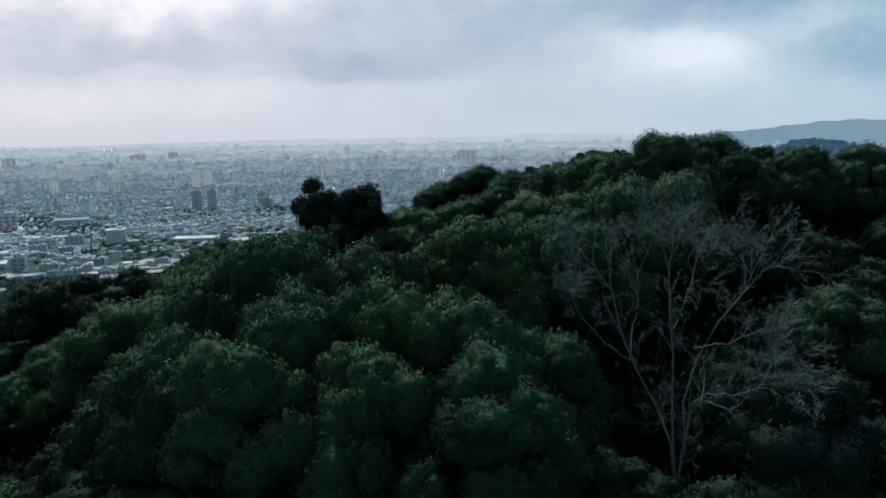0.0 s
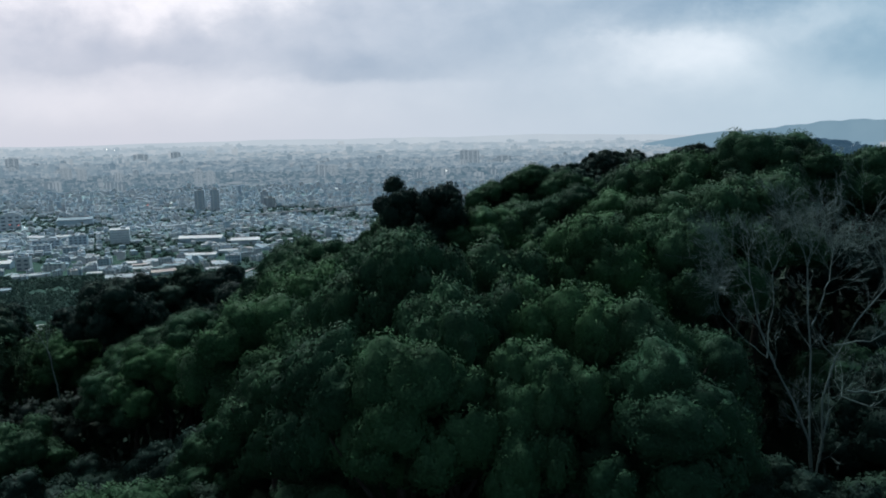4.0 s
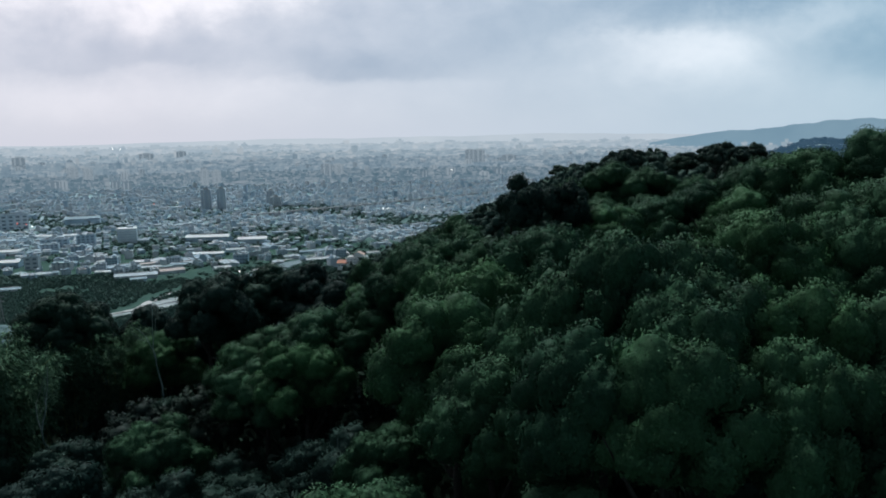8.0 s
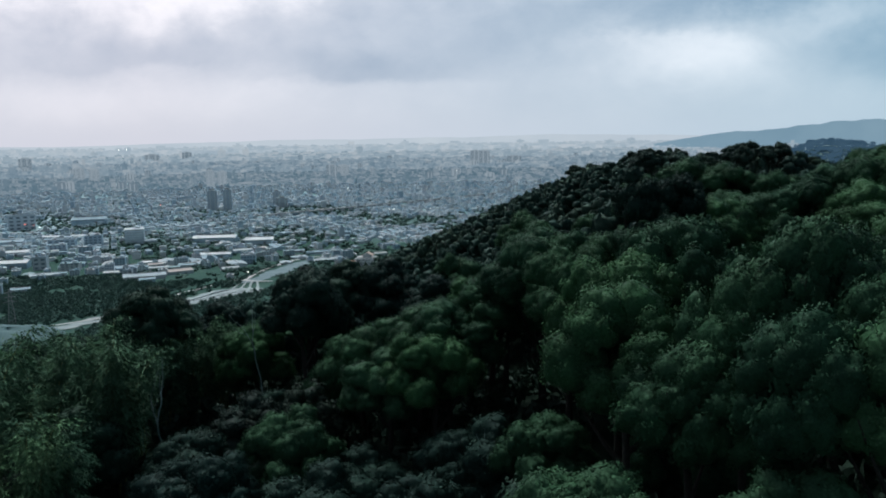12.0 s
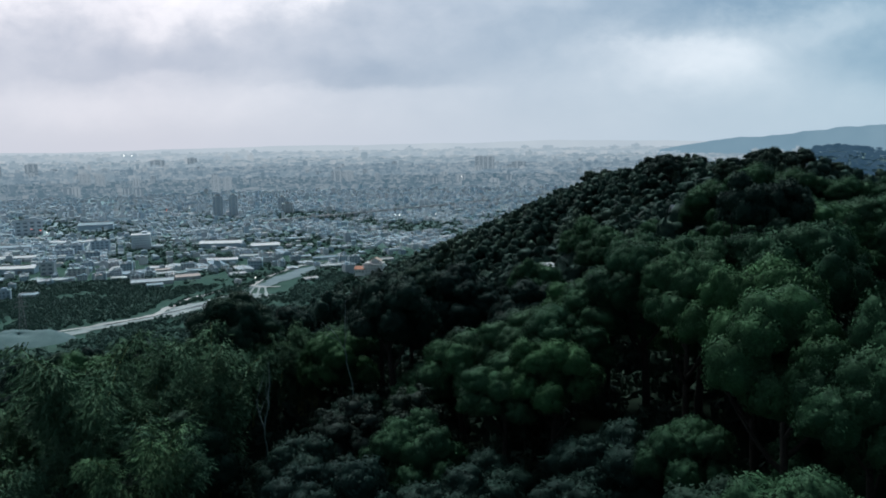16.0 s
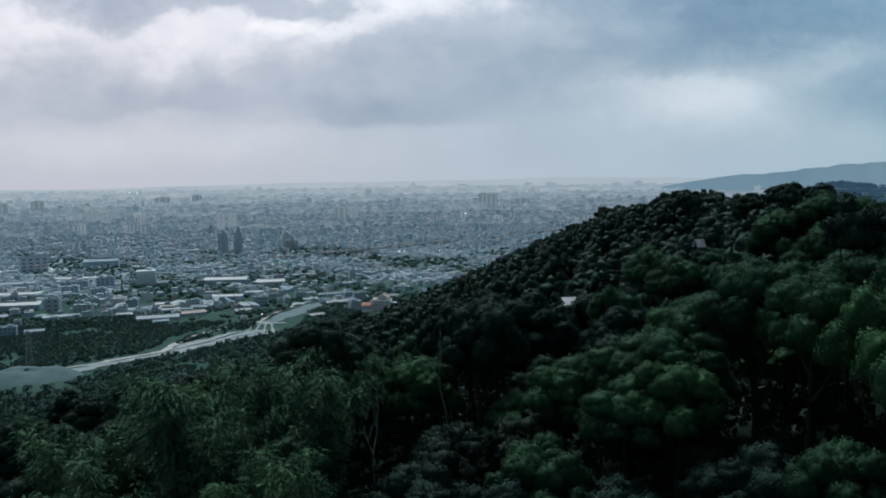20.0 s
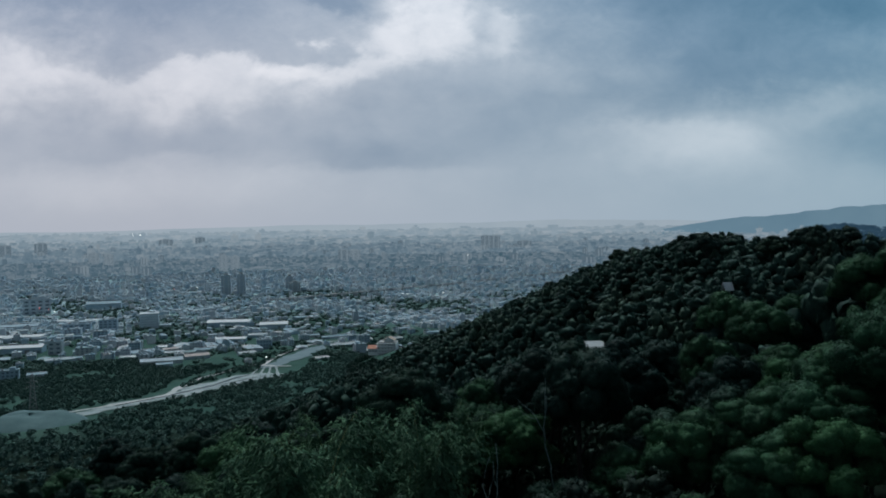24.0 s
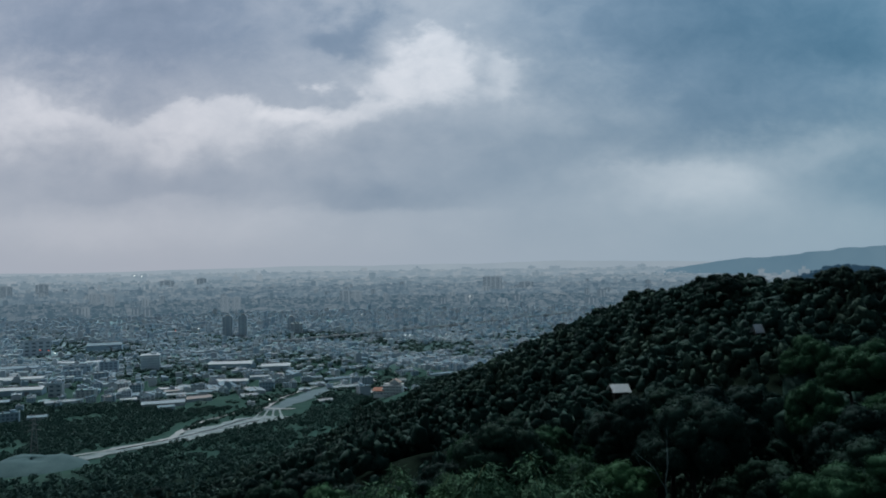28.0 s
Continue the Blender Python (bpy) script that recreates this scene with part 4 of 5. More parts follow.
def box_rows(x, y, z, w, l, h, turn):
    """Many upright boxes without floors: arrays of centre, half sizes, height and turn."""
    c, s = np.cos(turn), np.sin(turn)
    n = len(x)
    v = np.empty((n, 8, 3))
    for k, (a, b, t) in enumerate(((-1, -1, 0), (1, -1, 0), (1, 1, 0), (-1, 1, 0), (-1, -1, 1), (1, -1, 1), (1, 1, 1), (-1, 1, 1))):
        px, py = a * w, b * l
        v[:, k, 0], v[:, k, 1], v[:, k, 2] = x + px * c - py * s, y + px * s + py * c, z + t * h
    quads = np.array([[0, 1, 5, 4], [1, 2, 6, 5], [2, 3, 7, 6], [3, 0, 4, 7], [4, 5, 6, 7]])
    f = (np.arange(n)[:, None, None] * 8 + quads[None]).reshape(-1, 4)
    return v.reshape(-1, 3), f, np.tile([0, 0, 0, 0, 1], n)


def town_band(name, label, d0, d1, step, seed, heights, cover, mats):
    x, y, d, r = town_cells(d0, d1, step, seed)
    ok = r.random(len(x)) < cover + 0.40 * patch(x, y, 150, 2.0)
    x, y, d = x[ok], y[ok], d[ok]
    n = len(x)
    w, l = r.uniform(0.26, 0.46, n) * step, r.uniform(0.26, 0.48, n) * step
    h = heights[0] + (heights[1] - heights[0]) * r.random(n) ** 2.2
    hall = r.random(n) < 0.045
    w, l, h = np.where(hall, w * r.uniform(1.5, 2.6, n), w), np.where(hall, l * r.uniform(1.3, 2.0, n), l), np.where(hall, heights[0] * 1.3, h)
    high = (r.random(n) < 0.025) & ~hall
    h = np.where(high, h * r.uniform(1.6, 2.6, n), h)
    turn = TURN + np.where(r.random(n) < 0.8, 0, r.uniform(-0.5, 0.5, n))
    k = drawn_in(d) / d
    px, py = x * k, y * k
    z = ground(px, py)
    clear = z < plain(px, py) + 4
    a = [q[clear] for q in (px, py, z - 1, w * k, l * k, (h + 1) * k, turn)]
    sets = [box_rows(*a)]
    # stair heads and tanks on the roofs
    m = len(a[0])
    up = r.random(m) < 0.5
    b = [q[up] for q in a]
    off = r.uniform(-0.4, 0.4, (2, len(b[0])))
    sets.append(box_rows(b[0] + off[0] * b[3], b[1] + off[1] * b[4], b[2] + b[5] - 0.1, b[3] * 0.35, b[4] * 0.3, b[5] * 0.22, b[6]))
    shift, vs, fs, ms = 0, [], [], []
    for v, f, mi in sets:
        vs.append(v), fs.append(f + shift), ms.append(mi)
        shift += len(v)
    mesh = fast_mesh(name, np.concatenate(vs), np.concatenate(fs), mats, np.concatenate(ms))
    tagged(new(name, mesh), label, "town", kind="stuff")


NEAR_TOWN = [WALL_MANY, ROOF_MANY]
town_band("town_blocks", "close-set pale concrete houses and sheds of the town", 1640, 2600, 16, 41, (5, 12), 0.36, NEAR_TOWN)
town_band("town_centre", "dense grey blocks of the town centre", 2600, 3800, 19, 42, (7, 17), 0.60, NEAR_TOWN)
# from here outwards the blocks glow in haze tones, unlit by the sky
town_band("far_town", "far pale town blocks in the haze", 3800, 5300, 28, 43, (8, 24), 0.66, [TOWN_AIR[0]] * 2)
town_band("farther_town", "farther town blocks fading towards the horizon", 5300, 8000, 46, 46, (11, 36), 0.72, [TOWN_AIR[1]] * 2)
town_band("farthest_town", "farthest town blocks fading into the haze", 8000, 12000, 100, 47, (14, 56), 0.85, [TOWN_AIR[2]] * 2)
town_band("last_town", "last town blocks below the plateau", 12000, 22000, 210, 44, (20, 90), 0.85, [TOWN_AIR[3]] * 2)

# ---- buildings that stand out, one by one ----


def box_mesh(name, mat, w, l, h, z=0.0, x=0.0, y=0.0, bevel=0.0):
    bm = bmesh.new()
    bmesh.ops.create_cube(bm, size=1.0, matrix=Matrix.Translation((x, y, z + h / 2)) @ Matrix.Diagonal((w, l, h, 1)))
    if bevel:
        bmesh.ops.bevel(bm, geom=bm.edges[:], offset=bevel, segments=1, affect="EDGES")
    mesh = bpy.data.meshes.new(name)
    bm.to_mesh(mesh)
    bm.free()
    mesh.materials.append(mat)
    return mesh


def gable_mesh(name, mat, w, l, z, rise, over=0.6, thick=0.35):
    """A pitched roof with thickness, its ridge along x."""
    bm = bmesh.new()
    a, b = w / 2 + over, l / 2 + over
    low = [(-a, -b, z), (-a, 0, z + rise), (-a, b, z)]
    ring = low + [(p[0], p[1], p[2] + thick) for p in reversed(low)]
    one = [bm.verts.new(p) for p in ring]
    two = [bm.verts.new((-p[0], p[1], p[2])) for p in ring]
    bm.faces.new(one), bm.faces.new(two[::-1])
    for k in range(6):
        q = (k + 1) % 6
        bm.faces.new((one[k], two[k], two[q], one[q]))
    bmesh.ops.recalc_face_normals(bm, faces=bm.faces[:])
    mesh = bpy.data.meshes.new(name)
    bm.to_mesh(mesh)
    bm.free()
    mesh.materials.append(mat)
    return mesh


def prism_wall(name, mat, w, l, h, rise):
    """Walls of a shed with gabled ends."""
    bm = bmesh.new()
    a, b = w / 2, l / 2
    prof = [(-b, 0), (b, 0), (b, h), (0, h + rise), (-b, h)]
    one = [bm.verts.new((-a, y, z)) for y, z in prof]
    two = [bm.verts.new((a, y, z)) for y, z in prof]
    bm.faces.new(one[::-1]), bm.faces.new(two)
    for k in range(5):
        q = (k + 1) % 5
        bm.faces.new((one[k], one[q], two[q], two[k]))
    bmesh.ops.recalc_face_normals(bm, faces=bm.faces[:])
    mesh = bpy.data.meshes.new(name)
    bm.to_mesh(mesh)
    bm.free()
    mesh.materials.append(mat)
    return mesh


HOUSES = {}


def house_parts(floors, w, l):
    """A flat-roofed concrete house: walls, roof slab, parapets, a row of windows on each side of each storey, stair head and tank."""
    h = floors * 3.3
    rows = [("wall", box_mesh("wall", WALL, w, l, h)), ("roof", box_mesh("roof", ROOF, w + 0.5, l + 0.5, 0.35, h))]
    for dx, dy, pw, pl in ((0, l / 2 + 0.1, w + 0.5, 0.25), (0, -l / 2 - 0.1, w + 0.5, 0.25), (w / 2 + 0.1, 0, 0.25, l), (-w / 2 - 0.1, 0, 0.25, l)):
        rows.append(("parapet", box_mesh("parapet", WALL, pw, pl, 0.9, h + 0.35, dx, dy)))
    rows.append(("stair_head", box_mesh("stair_head", WALL, w * 0.28, l * 0.3, 2.6, h + 0.35, w * 0.2, l * 0.15)))
    rows.append(("water_tank", box_mesh("water_tank", STEEL, 2.0, 2.0, 2.2, h + 0.35, -w * 0.25, -l * 0.1, 0.3)))
    for k in range(floors):
        z = k * 3.3 + 1.1
        bays = max(2, round(w / 4.5))
        for b in range(bays):
            rows.append(("window", box_mesh("window", WINDOW, w / bays * 0.55, 0.16, 1.5, z, (b + 0.5) / bays * w - w / 2, -l / 2)))
    return rows


def shed_parts(w, l, h, rise):
    rows = [("wall", prism_wall("wall", WALL, w, l, h, rise)), ("roof", gable_mesh("roof", ROOF, w, l, h, rise))]
    rows.append(("ridge_vent", box_mesh("ridge_vent", STEEL, w * 0.8, 1.2, 0.9, h + rise + 0.1)))
    rows.append(("door", box_mesh("door", STEEL, 4.5, 0.2, 4.0, 0, w * 0.2, -l / 2)))
    return rows


def raise_building(name, label, category, group, rows, x, y, turn, scale=(1, 1, 1)):
    z = float(ground(x, y)) - 0.5
    ob = thing(name, pose(x, y, z, 0, 0, turn), label, category, group)
    ob.scale = scale
    for key, mesh in rows:
        part(key, mesh, ob)
    return ob


HOUSES["small"] = house_parts(3, 10, 11)
HOUSES["row"] = house_parts(3, 21, 11)
HOUSES["block"] = house_parts(4, 17, 14)
HOUSES["shed"] = shed_parts(24, 15, 5.0, 1.8)
HOUSES["long_shed"] = shed_parts(46, 22, 6.0, 2.2)
HOUSES["white_hall"] = [(k, m if k != "roof" else gable_mesh("roof", SHEET, 46, 22, 6.0, 2.2)) for k, m in shed_parts(46, 22, 6.0, 2.2)]
CLADDING = plain_surface("pale_cladding", (0.60, 0.70, 0.76), (0.72, 0.80, 0.84), 0.1, 0.5)
HOUSES["cube"] = [("wall", box_mesh("wall", CLADDING, 34, 28, 28)), ("roof", box_mesh("roof", SHEET, 34.6, 28.6, 0.5, 28)), ("roof_house", box_mesh("roof_house", CLADDING, 10, 8, 4, 28.5, 6, 4))] + [("window_band", box_mesh("window_band", TOWER_BLUE, 30, 0.3, 0.9, 3 + 4.6 * k, 0, -14)) for k in range(5)]
HOUSE_LABEL = {"small": "flat-roofed pale concrete house", "row": "row of pale concrete houses with flat roofs", "block": "grey concrete apartment block",
               "shed": "pale metal-roofed workshop shed", "long_shed": "long pale metal-roofed warehouse", "white_hall": "large warehouse with a white metal roof", "cube": "pale blue-grey clad office cube with narrow window bands"}
BUILT = []
HOUSE_TURN = math.degrees(TURN)

# named landmarks on the plain: x, y, width, depth, height
for x, y, w, l, h, tone in ((-712, 2405, 26, 24, 71, 1), (-762, 2409, 30, 24, 68, 1), (-1010, 3200, 34, 26, 74, 0), (-965, 3215, 36, 26, 70, 0), (-590, 2560, 26, 24, 50, 1),
                            (-560, 2500, 36, 22, 34, 0), (150, 4100, 44, 40, 88, 1), (200, 4120, 50, 40, 84, 1), (367, 4180, 70, 40, 48, 1), (-560, 3640, 52, 36, 62, 1), (-505, 3660, 46, 36, 58, 0),
                            (-2200, 3600, 60, 40, 72, 1), (-2120, 3790, 50, 36, 66, 1), (-1664, 3400, 40, 30, 66, 0), (-1600, 3410, 36, 30, 60, 0), (-1489, 4330, 48, 36, 52, 1), (-1658, 4250, 70, 40, 46, 1)):
    floors = max(6, int(h / 3.4))
    z = float(ground(x, y)) - 1
    ob = thing("tower_block", pose(x, y, z, 0, 0, HOUSE_TURN - 12), "dark glazed apartment tower with pale vertical strips" if tone else "pale grey apartment tower with rows of windows", "building", "tower blocks")
    # beyond 3000 m a tower takes the glowing haze tones
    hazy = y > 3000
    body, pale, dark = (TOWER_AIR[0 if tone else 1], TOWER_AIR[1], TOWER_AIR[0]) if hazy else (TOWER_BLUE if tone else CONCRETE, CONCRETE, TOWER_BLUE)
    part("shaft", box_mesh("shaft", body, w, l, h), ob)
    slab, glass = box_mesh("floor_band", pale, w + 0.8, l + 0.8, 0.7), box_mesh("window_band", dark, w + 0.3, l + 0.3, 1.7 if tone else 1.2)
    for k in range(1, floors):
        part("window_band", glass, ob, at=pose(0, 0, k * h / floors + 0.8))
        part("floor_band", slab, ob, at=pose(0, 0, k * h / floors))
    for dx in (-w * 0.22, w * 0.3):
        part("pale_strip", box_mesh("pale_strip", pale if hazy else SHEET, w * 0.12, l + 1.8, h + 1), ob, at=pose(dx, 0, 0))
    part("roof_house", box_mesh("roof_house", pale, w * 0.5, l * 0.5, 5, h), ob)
    BUILT.append((x, y, w * 0.8))

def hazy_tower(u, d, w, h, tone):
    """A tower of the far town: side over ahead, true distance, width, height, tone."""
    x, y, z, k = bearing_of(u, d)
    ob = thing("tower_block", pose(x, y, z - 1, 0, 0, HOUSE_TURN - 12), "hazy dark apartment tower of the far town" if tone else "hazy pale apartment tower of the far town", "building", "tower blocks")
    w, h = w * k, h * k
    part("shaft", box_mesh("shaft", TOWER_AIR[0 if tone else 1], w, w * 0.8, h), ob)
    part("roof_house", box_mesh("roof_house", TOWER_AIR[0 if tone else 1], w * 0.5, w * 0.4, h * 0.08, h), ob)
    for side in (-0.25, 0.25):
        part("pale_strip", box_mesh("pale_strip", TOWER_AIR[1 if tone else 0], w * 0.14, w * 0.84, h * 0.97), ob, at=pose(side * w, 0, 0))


towers = np.random.default_rng(88)
for _ in range(46):
    far = float(towers.uniform(3300, 8200))
    hazy_tower(float(towers.uniform(-0.58, 0.26)), far, float(towers.uniform(26, 52)), float(towers.uniform(34, 62)), int(towers.random() < 0.6))

for key, x, y, turn, sx, sy, sz in (("white_hall", -543, 1706, 6, 1.7, 1.5, 1.6), ("white_hall", -432, 1665, 10, 1.1, 1.4, 1.5), ("white_hall", -933, 1812, 14, 2.1, 1.0, 0.8),
                                    ("small", -758, 1358, 15, 1.9, 1.5, 1.9), ("block", -688, 1328, 12, 1.5, 1.3, 1.0), ("block", -660, 1411, 20, 0.95, 1.0, 0.85),
                                    ("white_hall", -917, 1527, 14, 1.5, 1.0, 1.2), ("white_hall", -834, 1374, 12, 1.5, 1.1, 1.5), ("block", -831, 1564, 18, 1.6, 1.2, 1.1), ("block", -762, 1544, 18, 1.4, 1.2, 1.0), ("small", -617, 1286, 10, 2.2, 1.2, 0.7), ("block", -619, 1371, 16, 1.0, 1.0, 1.1), ("white_hall", -567, 1397, 10, 0.7, 0.7, 0.8), ("row", -505, 1372, 8, 1.0, 1.0, 1.0), ("white_hall", -552, 1212, 8, 0.8, 0.6, 0.6), ("white_hall", -473, 1476, 6, 1.1, 0.9, 1.0), ("row", -362, 1301, 10, 1.0, 1.2, 1.4), ("shed", -463, 1291, 10, 1.2, 1.0, 0.9), ("long_shed", -1016, 1685, 18, 1.5, 1.3, 1.4), ("cube", -725, 1700, 20, 1.0, 1.0, 1.0), ("row", -611, 964, 24, 1.0, 1.0, 1.1), ("shed", -585, 985, 20, 0.8, 0.8, 0.8),
                                    ("block", -1144, 1990, 30, 3.2, 2.0, 2.4), ("long_shed", -1010, 2090, 20, 1.6, 1.6, 2.2), ("row", -860, 1640, 16, 2.2, 1.4, 1.5), ("block", -800, 1660, 16, 1.8, 1.4, 1.5)):
    name = {"shed": "workshop", "long_shed": "warehouse", "white_hall": "warehouse", "cube": "office_block"}.get(key, "house" if key == "small" else "apartment_block")
    raise_building(name, HOUSE_LABEL[key], "building", "buildings on the plain", HOUSES[key], x, y, turn, (sx * 1.2, sy * 1.2, sz * 1.2))
    BUILT.append((x, y, 30 * sx))

cells = town_cells(1050, 1640, 25, 61)
order = np.argsort(cells[2])
lots = cells[3]
for k in order:
    x, y = float(cells[0][k]), float(cells[1][k])
    chance = 0.05 + 0.40 * float(patch(x, y, 150, 2.0)) + 0.25 * (cells[2][k] - 1050) / 590
    if lots.random() > chance or float(ground(x, y)) > float(plain(x, y)) + 1.5 or x > 0.02 * y or min((x - a) ** 2 + (y - b) ** 2 - c * c * 0.5 for a, b, c in BUILT) < 0:
        continue
    if len(BUILT) > 300:
        break
    key = ("small", "small", "row", "block", "shed", "shed", "long_shed")[lots.integers(7)]
    name = {"shed": "workshop", "long_shed": "warehouse"}.get(key, "house" if key == "small" else "apartment_block")
    q = lots.uniform(0.75, 1.25, 3)
    raise_building(name, HOUSE_LABEL[key], "building", "buildings on the plain", HOUSES[key], x, y, HOUSE_TURN + (90 if lots.random() < 0.5 else 0) + lots.uniform(-8, 8), q)
    BUILT.append((x, y, 12 if key in ("small", "row", "block") else 26))

# ---- woods and trees on the plain ----
CHANNEL = [(-420, 500), (-365, 545), (-345, 640), (-300, 720), (-262, 830), (-245, 900), (-268, 1100), (-270, 1300), (-227, 1491)]
BED = [(-353, 564), (-352, 603), (-342, 638), (-326, 681), (-301, 711), (-291, 762), (-272, 825), (-247, 880)]
LANE = [(-400, 570), (-358, 615), (-335, 665), (-322, 735), (-338, 860), (-325, 960), (-310, 1060), (-290, 1150)]


def off_line(line, x, y):
    flat = [(a, b, 0) for a, b in line]
    return -along(flat, x, y, 1.0, 0.001)


x, y, r = jittered(-760, -40, 400, 1180, 9.2, 19, lambda x, y: in_view(x, y) & (ground(x, y) < plain(x, y) + 5) & (off_line(BED, x, y) > 27) & (off_line(CHANNEL[5:], x, y) > 30) & (off_line(LANE, x, y) > 9) & (np.hypot(x + 372, y - 592) > 48) & ~((np.abs(x + 400 + (y - 1110) * 0.2) < 60) & (np.abs(y - 1110) < 95)))
keep = (patch(x, y, 55, 1.0) + r.uniform(-0.4, 0.4, len(x)) > -0.58) & (np.min([np.hypot(x - a, y - b) - c * 0.4 for a, b, c in BUILT], axis=0) > 8)
x, y = x[keep], y[keep]
scatter_wood("plain_wood", "dark bluish green scrub and orchard trees on the plain", list(zip(x, y, ground(x, y) - 0.5, r.uniform(3.5, 6.0, len(x)), r.uniform(3.5, 6.5, len(x)))), far_templates, LEAF_PLAIN, 20)
x, y, r = jittered(-1500, 700, 1080, 2700, 23.0, 23, lambda x, y: (np.abs(x) < 0.7 * y) & (ground(x, y) < plain(x, y) + 3) & (off_line(CHANNEL, x, y) > 24))
keep = (patch(x, y, 150, 2.0) + r.uniform(-0.45, 0.45, len(x)) < 0.05) & (np.min([np.hypot(x - a, y - b) - c * 0.4 for a, b, c in BUILT], axis=0) > 9)
x, y = x[keep], y[keep]
small_templates = [wood_template(170 + k, 3, 15, 0.46, tall=1.1) for k in range(4)]
scatter_wood("town_trees", "green trees and orchards between the houses", list(zip(x, y, ground(x, y) - 0.5, r.uniform(7, 13, len(x)), r.uniform(5, 8, len(x)))), small_templates, LEAF_PLAIN, 24)

# ---- stream bed, lane, spoil mound ----


def ribbon(name, label, category, line, widths, mat, lift):
    """A strip laid over the ground along a line."""
    p = np.array(line, float)
    s = np.linspace(0, len(p) - 1, 120)
    q = np.stack([np.interp(s, np.arange(len(p)), p[:, k]) for k in (0, 1)], -1)
    for _ in range(14):
        q[1:-1] = (q[:-2] + q[1:-1] * 2 + q[2:]) / 4
    w = np.interp(s, np.linspace(0, len(p) - 1, len(widths)), widths) * (1 + 0.18 * np.sin(s * 5.1) + 0.12 * np.sin(s * 11.7))
    d = np.gradient(q, axis=0)
    d /= np.linalg.norm(d, axis=1, keepdims=True)
    side = np.stack([-d[:, 1], d[:, 0]], -1)
    rows = []
    for f in (-0.5, -0.17, 0.17, 0.5):
        e = q + side * (w * f)[:, None]
        rows.append(np.stack([e[:, 0], e[:, 1], ground(e[:, 0], e[:, 1]) + lift], -1))
    v = np.stack(rows, 1).reshape(-1, 3)
    i, j = np.meshgrid(np.arange(119), np.arange(3), indexing="ij")
    f = np.stack([i * 4 + j, i * 4 + j + 1, (i + 1) * 4 + j + 1, (i + 1) * 4 + j], -1).reshape(-1, 4)
    tagged(new(name, fast_mesh(name, v, f[:, ::-1], [mat], smooth=True)), label, category, kind="structure")


ribbon("stream_bed", "pale braided gravel stream bed winding across the plain", "stream", BED, (11, 15, 24, 32, 30, 44, 54, 58), GRAVEL, 0.9)
ribbon("stream_water", "dark shallow water threading the gravel", "stream", [(-335, 662), (-305, 716), (-296, 748), (-285, 790), (-279, 850), (-262, 890)], (2, 4, 5, 4, 6, 3), WATER, 1.15)
ribbon("stream_water_side", "dark shallow water threading the gravel", "stream", [(-296, 748), (-276, 790), (-262, 830), (-246, 862)], (2, 3, 4, 2), WATER, 1.2)
ribbon("embankment", "smooth grey embankment above the stream", "embankment", [(-271, 950), (-268, 1035), (-266, 1149), (-262, 1292), (-240, 1423)], (18, 28, 38, 30, 16), BANK, 1.0)
ribbon("embankment_edge", "pale concrete edge along the embankment", "embankment", [(-284, 985), (-292, 1060), (-298, 1150), (-293, 1330), (-268, 1422), (-238, 1457)], (5, 6, 7, 9, 10, 8), CONCRETE, 1.6)
ribbon("road", "pale concrete lane beside the stream bed", "road", [(-372, 628), (-345, 655), (-322, 690), (-308, 716), (-318, 771), (-322, 846), (-314, 914), (-303, 975), (-293, 1012)], (5, 6, 6, 8, 8, 8, 8, 9, 9), CONCRETE, 1.5)
ribbon("road_side", "pale concrete lane beside the stream bed", "road", [(-289, 984), (-262, 960), (-240, 955)], (8, 9, 6), CONCRETE, 1.7)
for k, (x, y) in enumerate(((-264, 835), (-252, 832), (-241, 835), (-232, 846))):
    ribbon("spillway_strip_%d" % (k + 1), "pale concrete spillway strip fanning out into the stream bed", "spillway", [(-283 + 7 * k, 962), ((x - 283 + 7 * k) / 2, (y + 962) / 2), (x, y)], (2, 3, 4), GRAVEL, 1.35)


def viaduct(x0, y0, x1, y1, count):
    """A raised road on piers that crosses the town."""
    step = Vector((x1 - x0, y1 - y0)) / count
    turn = math.degrees(math.atan2(step.y, step.x))
    z = float(plain(x0, y0))
    ob = thing("viaduct", pose(x0, y0, z), "dark raised road on concrete piers crossing the town", "viaduct")
    deck = box_mesh("deck", STEEL, step.length + 0.4, 20, 1.8)
    edge = box_mesh("barrier", CONCRETE, step.length + 0.4, 0.6, 1.1)
    pier = box_mesh("pier", CONCRETE, 3.0, 9.0, 12.0)
    for k in range(count):
        x, y = step.x * (k + 0.5), step.y * (k + 0.5)
        h = float(plain(x0 + x, y0 + y)) - z
        part("deck", deck, ob, at=pose(x, y, h + 9, 0, 0, turn))
        part("pier", pier, ob, at=pose(x, y, h - 2.6, 0, 0, turn))
        for side in (-9.6, 9.6):
            a = radians(turn)
            part("barrier", edge, ob, at=pose(x - side * math.sin(a), y + side * math.cos(a), h + 10.8, 0, 0, turn))


viaduct(-560, 2180, 420, 3000, 34)


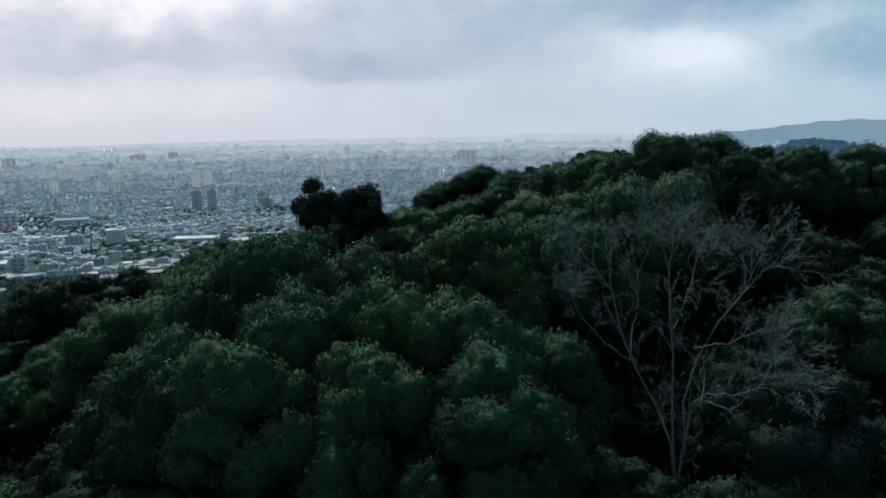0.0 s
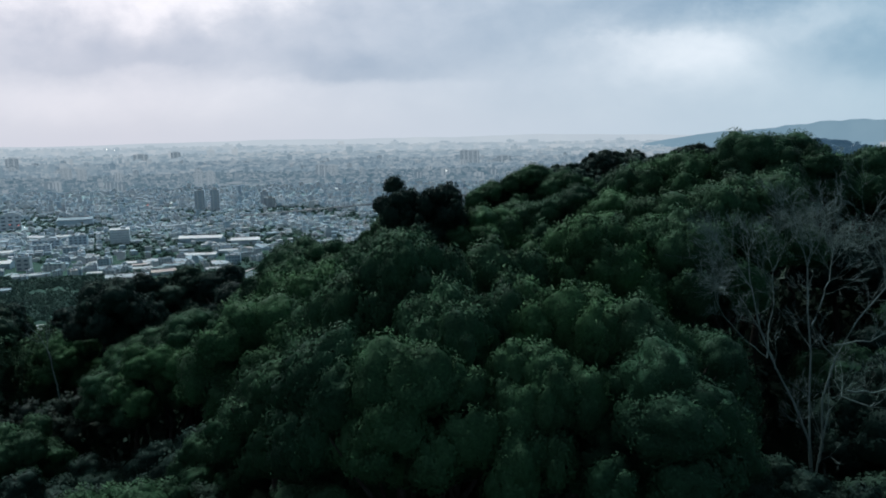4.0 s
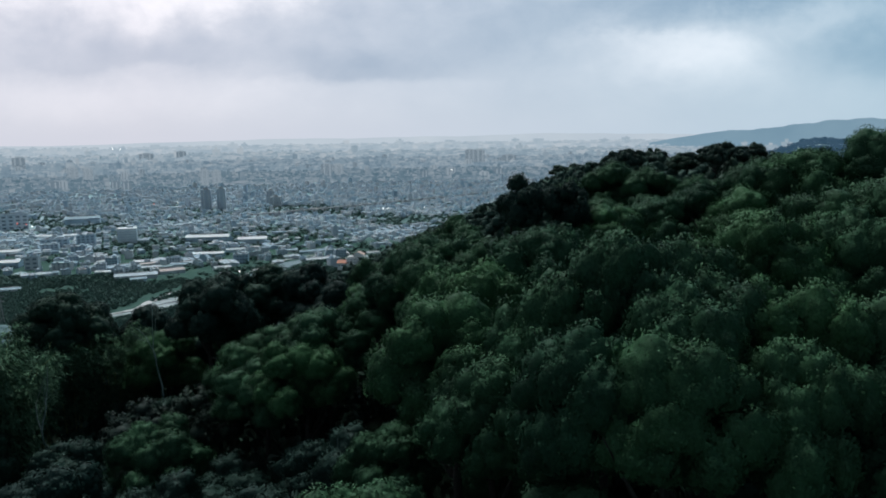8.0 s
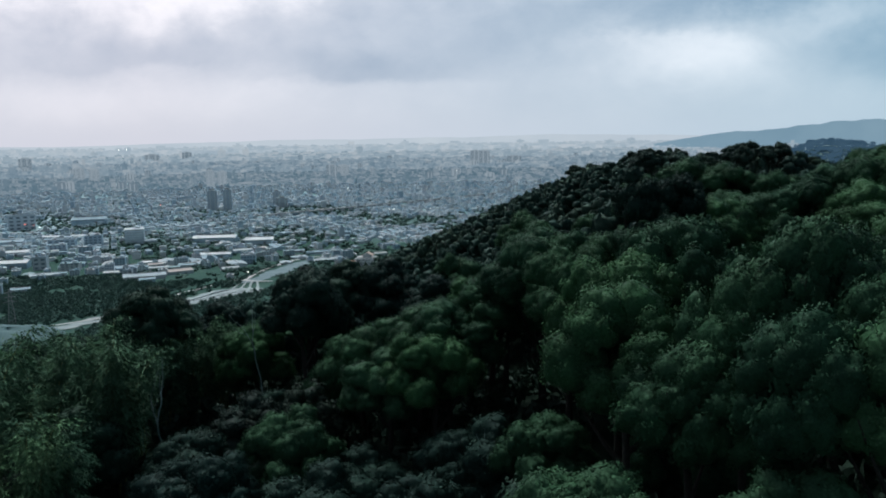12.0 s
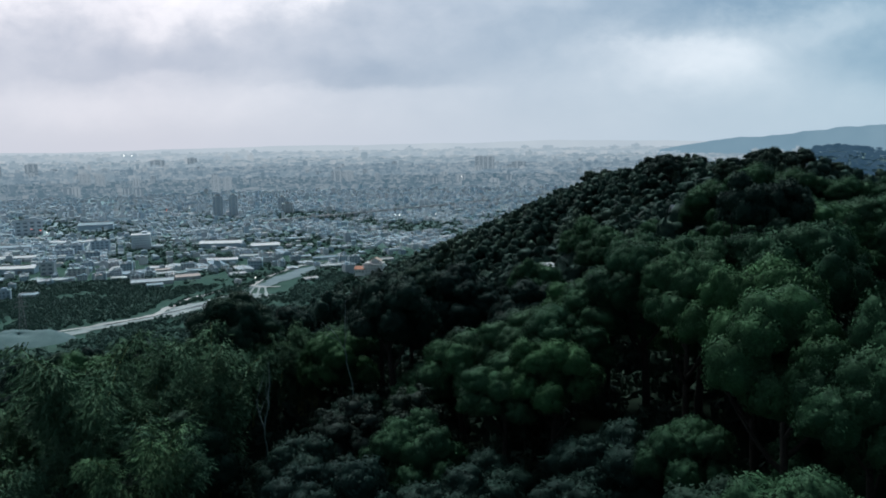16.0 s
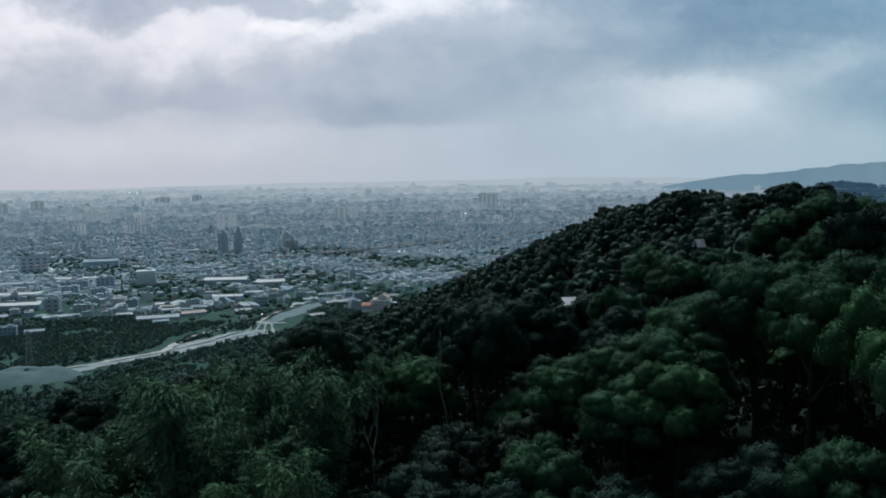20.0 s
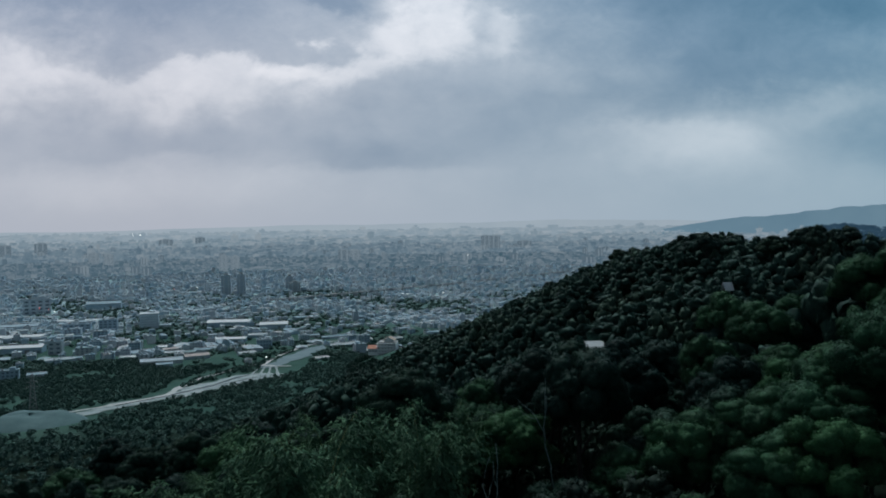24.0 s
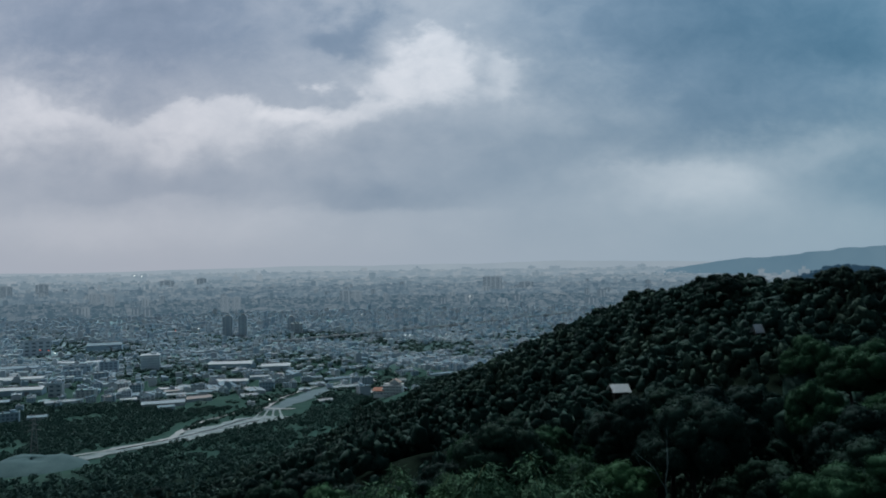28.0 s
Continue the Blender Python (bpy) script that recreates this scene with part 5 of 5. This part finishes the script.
def spoil_mound(x, y, a, b, h):
    r = np.random.default_rng(9)
    n, m = 14, 40
    rr, t = np.meshgrid(np.linspace(0, 1, n), np.arange(m) / m * 2 * np.pi, indexing="ij")
    px, py = x + rr * a * np.cos(t), y + rr * b * np.sin(t)
    z = ground(px, py) - 0.3 + h * np.clip((1 - rr) * 2.2, 0, 1) ** 0.8 * (1 + 0.15 * np.sin(3 * t + 1)) + r.normal(0, 0.12, rr.shape)
    i, j = np.meshgrid(np.arange(n - 1), np.arange(m), indexing="ij")
    k = (j + 1) % m
    f = np.stack([i * m + j, (i + 1) * m + j, (i + 1) * m + k, i * m + k], -1).reshape(-1, 4)
    tagged(new("spoil_mound", fast_mesh("spoil_mound", np.stack([px, py, z], -1).reshape(-1, 3), f, [TARP], smooth=True)), "grey-green spoil mound beside the stream bed", "mound")


spoil_mound(-372, 592, 44, 36, 8.5)


def pylon(x, y, h):
    """A lattice mast for power lines."""
    z = float(ground(x, y)) - 0.5
    ob = thing("power_pylon", pose(x, y, z, 0, 0, 30), "grey steel lattice power pylon", "pylon")
    b, t = h * 0.09, h * 0.018
    corner = ((1, 1), (1, -1), (-1, -1), (-1, 1))
    for sx, sy in corner:
        part("leg", fast_mesh("leg", *tube([(sx * b, sy * b, 0), (sx * t, sy * t, h)], [0.4, 0.25], 4), [STEEL]), ob)
    for k in range(9):
        f0, f1 = k / 9, (k + 1) / 9
        r0, r1 = b + (t - b) * f0, b + (t - b) * f1
        for (ax, ay), (cx, cy) in zip(corner, corner[1:] + corner[:1]):
            part("brace", fast_mesh("brace", *tube([(ax * r0, ay * r0, h * f0), (cx * r1, cy * r1, h * f1)], [0.18, 0.18], 4), [STEEL]), ob)
    for f, w in ((0.66, 0.15), (0.78, 0.13), (0.90, 0.11)):
        part("cross_arm", fast_mesh("cross_arm", *tube([(-h * w, 0, h * f), (0, 0, h * f + 1.2), (h * w, 0, h * f)], [0.2, 0.5, 0.2], 4), [STEEL]), ob)


pylon(-405, 656, 35)


def temple(x, y, turn):
    """A hillside house with white terraces, colonnades and tiled gables."""
    z = float(ground(x, y)) - 3.0
    ob = thing("hillside_villa", pose(x, y, z, 0, 0, turn), "white terraced hillside villa with tan tiled gable roofs", "building")
    ob.scale = (0.8, 0.8, 0.75)
    part("main_wall", box_mesh("main_wall", WHITEWASH, 26, 16, 19), ob)
    part("main_roof", gable_mesh("main_roof", TILE, 12, 16, 22, 5.0, 0.7, 0.35), ob, at=pose(2, 0, 0, 0, 0, 90))
    part("roof_terrace", box_mesh("roof_terrace", CONCRETE, 27, 17, 0.8), ob, at=pose(0, 0, 19))
    part("pavilion_wall", box_mesh("pavilion_wall", WHITEWASH, 12, 10, 3), ob, at=pose(2, 0, 19.4))
    part("gable_wall", prism_wall("gable_wall", WHITEWASH, 13.2, 15.4, 0.2, 4.7), ob, at=pose(2, 0, 22, 0, 0, 90))
    part("wing_wall", box_mesh("wing_wall", WHITEWASH, 14, 13, 10), ob, at=pose(-20, -3, 0))
    part("wing_roof", gable_mesh("wing_roof", TILE_RED, 14, 13, 10, 4.2, 1.2, 0.5), ob, at=pose(-20, -3, 0))
    for k in range(4):
        part("terrace", box_mesh("terrace", WHITEWASH, 30, 3.0, 1.5), ob, at=pose(0, -9.2, 3.6 + 4.4 * k))
        for c in range(6):
            part("window", box_mesh("window", WINDOW, 1.3, 0.3, 1.3), ob, at=pose(-11 + 4.4 * c, -8.05, 0.8 + 4.6 * k))
        for c in range(4):
            part("column", fast_mesh("column", *tube([(0, 0, 0), (0, 0, 4.2)], [0.4, 0.4], 8), [WHITEWASH], smooth=True), ob, at=pose(-13 + 8.7 * c, -10.2, -0.3 + 4.4 * k))
    for c in range(3):
        part("wing_window", box_mesh("wing_window", WINDOW, 2.4, 0.3, 2.4), ob, at=pose(-24.5 + 4.5 * c, -9.55, 5.5))


temple(-107, 850, -8)


def hill_shed(x, y, w, l, h, turn, lift, label):
    z = float(ground(x, y)) + lift
    ob = thing("hillside_shed", pose(x, y, z, 0, 0, turn), label, "shed", "sheds on the hill")
    part("wall", box_mesh("wall", BARK, w * 0.84, l * 0.84, h + lift + 1), ob, at=pose(0, 0, -lift - 1))
    part("roof", gable_mesh("roof", SHEET, w, l, h, 1.9, 0.35, 0.12), ob)
    part("gable_wall", prism_wall("gable_wall", BARK, w * 0.86, l * 0.96, 0.05, 1.75), ob, at=pose(0, 0, h - 0.02))
    part("door", box_mesh("door", BARK, 0.9, 0.1, 0.85), ob, at=pose(w * 0.2, -l * 0.42 - 0.02, 0))
    for sx in (-1, 1):
        part("window", box_mesh("window", WINDOW, 0.4, 0.1, 0.3), ob, at=pose(sx * w * 0.25, -l * 0.42 - 0.02, 0.3))


hill_shed(7.7, 218, 4.8, 5.0, 0.9, 8, 1.1, "small shed with a white metal roof among trees")
hill_shed(35.0, 187.5, 2.0, 1.2, 0.6, 20, 3.8, "small white hut half hidden by trees")


def town_lamp(x, y, h, mat, size):
    z = float(ground(x, y))
    ob = thing("street_lamp", pose(x, y, z), "lit street lamp on a tall steel mast", "lamp", "lit lamps of the town")
    part("mast", fast_mesh("mast", *tube([(0, 0, 0), (0, 0, h)], [0.3, 0.2], 5), [STEEL]), ob)
    v, f = BALL[1]
    part("head", fast_mesh("head", v * size + (0, 0, h), f, [mat], smooth=True), ob)


for x, y, h, mat, size in ((-184, 2255, 16, LAMP_WHITE, 1.7), (-170, 2262, 16, LAMP_WHITE, 1.7), (-62, 2280, 15, LAMP_WHITE, 1.5), (-289, 1020, 9, LAMP_WHITE, 0.9), (-1120, 1960, 18, LAMP_RED, 1.6),
                           (-1105, 1975, 14, LAMP_RED, 1.4), (-1070, 1940, 12, LAMP_WHITE, 1.3), (-1180, 1900, 12, LAMP_WHITE, 1.3), (-900, 2330, 30, LAMP_RED, 1.4), (-880, 2480, 20, LAMP_WHITE, 1.5),
                           (-390, 2900, 26, LAMP_WHITE, 1.7), (40, 3500, 40, LAMP_WHITE, 2.0), (-1900, 4380, 30, LAMP_WHITE, 3.0), (-1860, 4390, 30, LAMP_WHITE, 3.0)):
    town_lamp(x, y, h, mat, size)
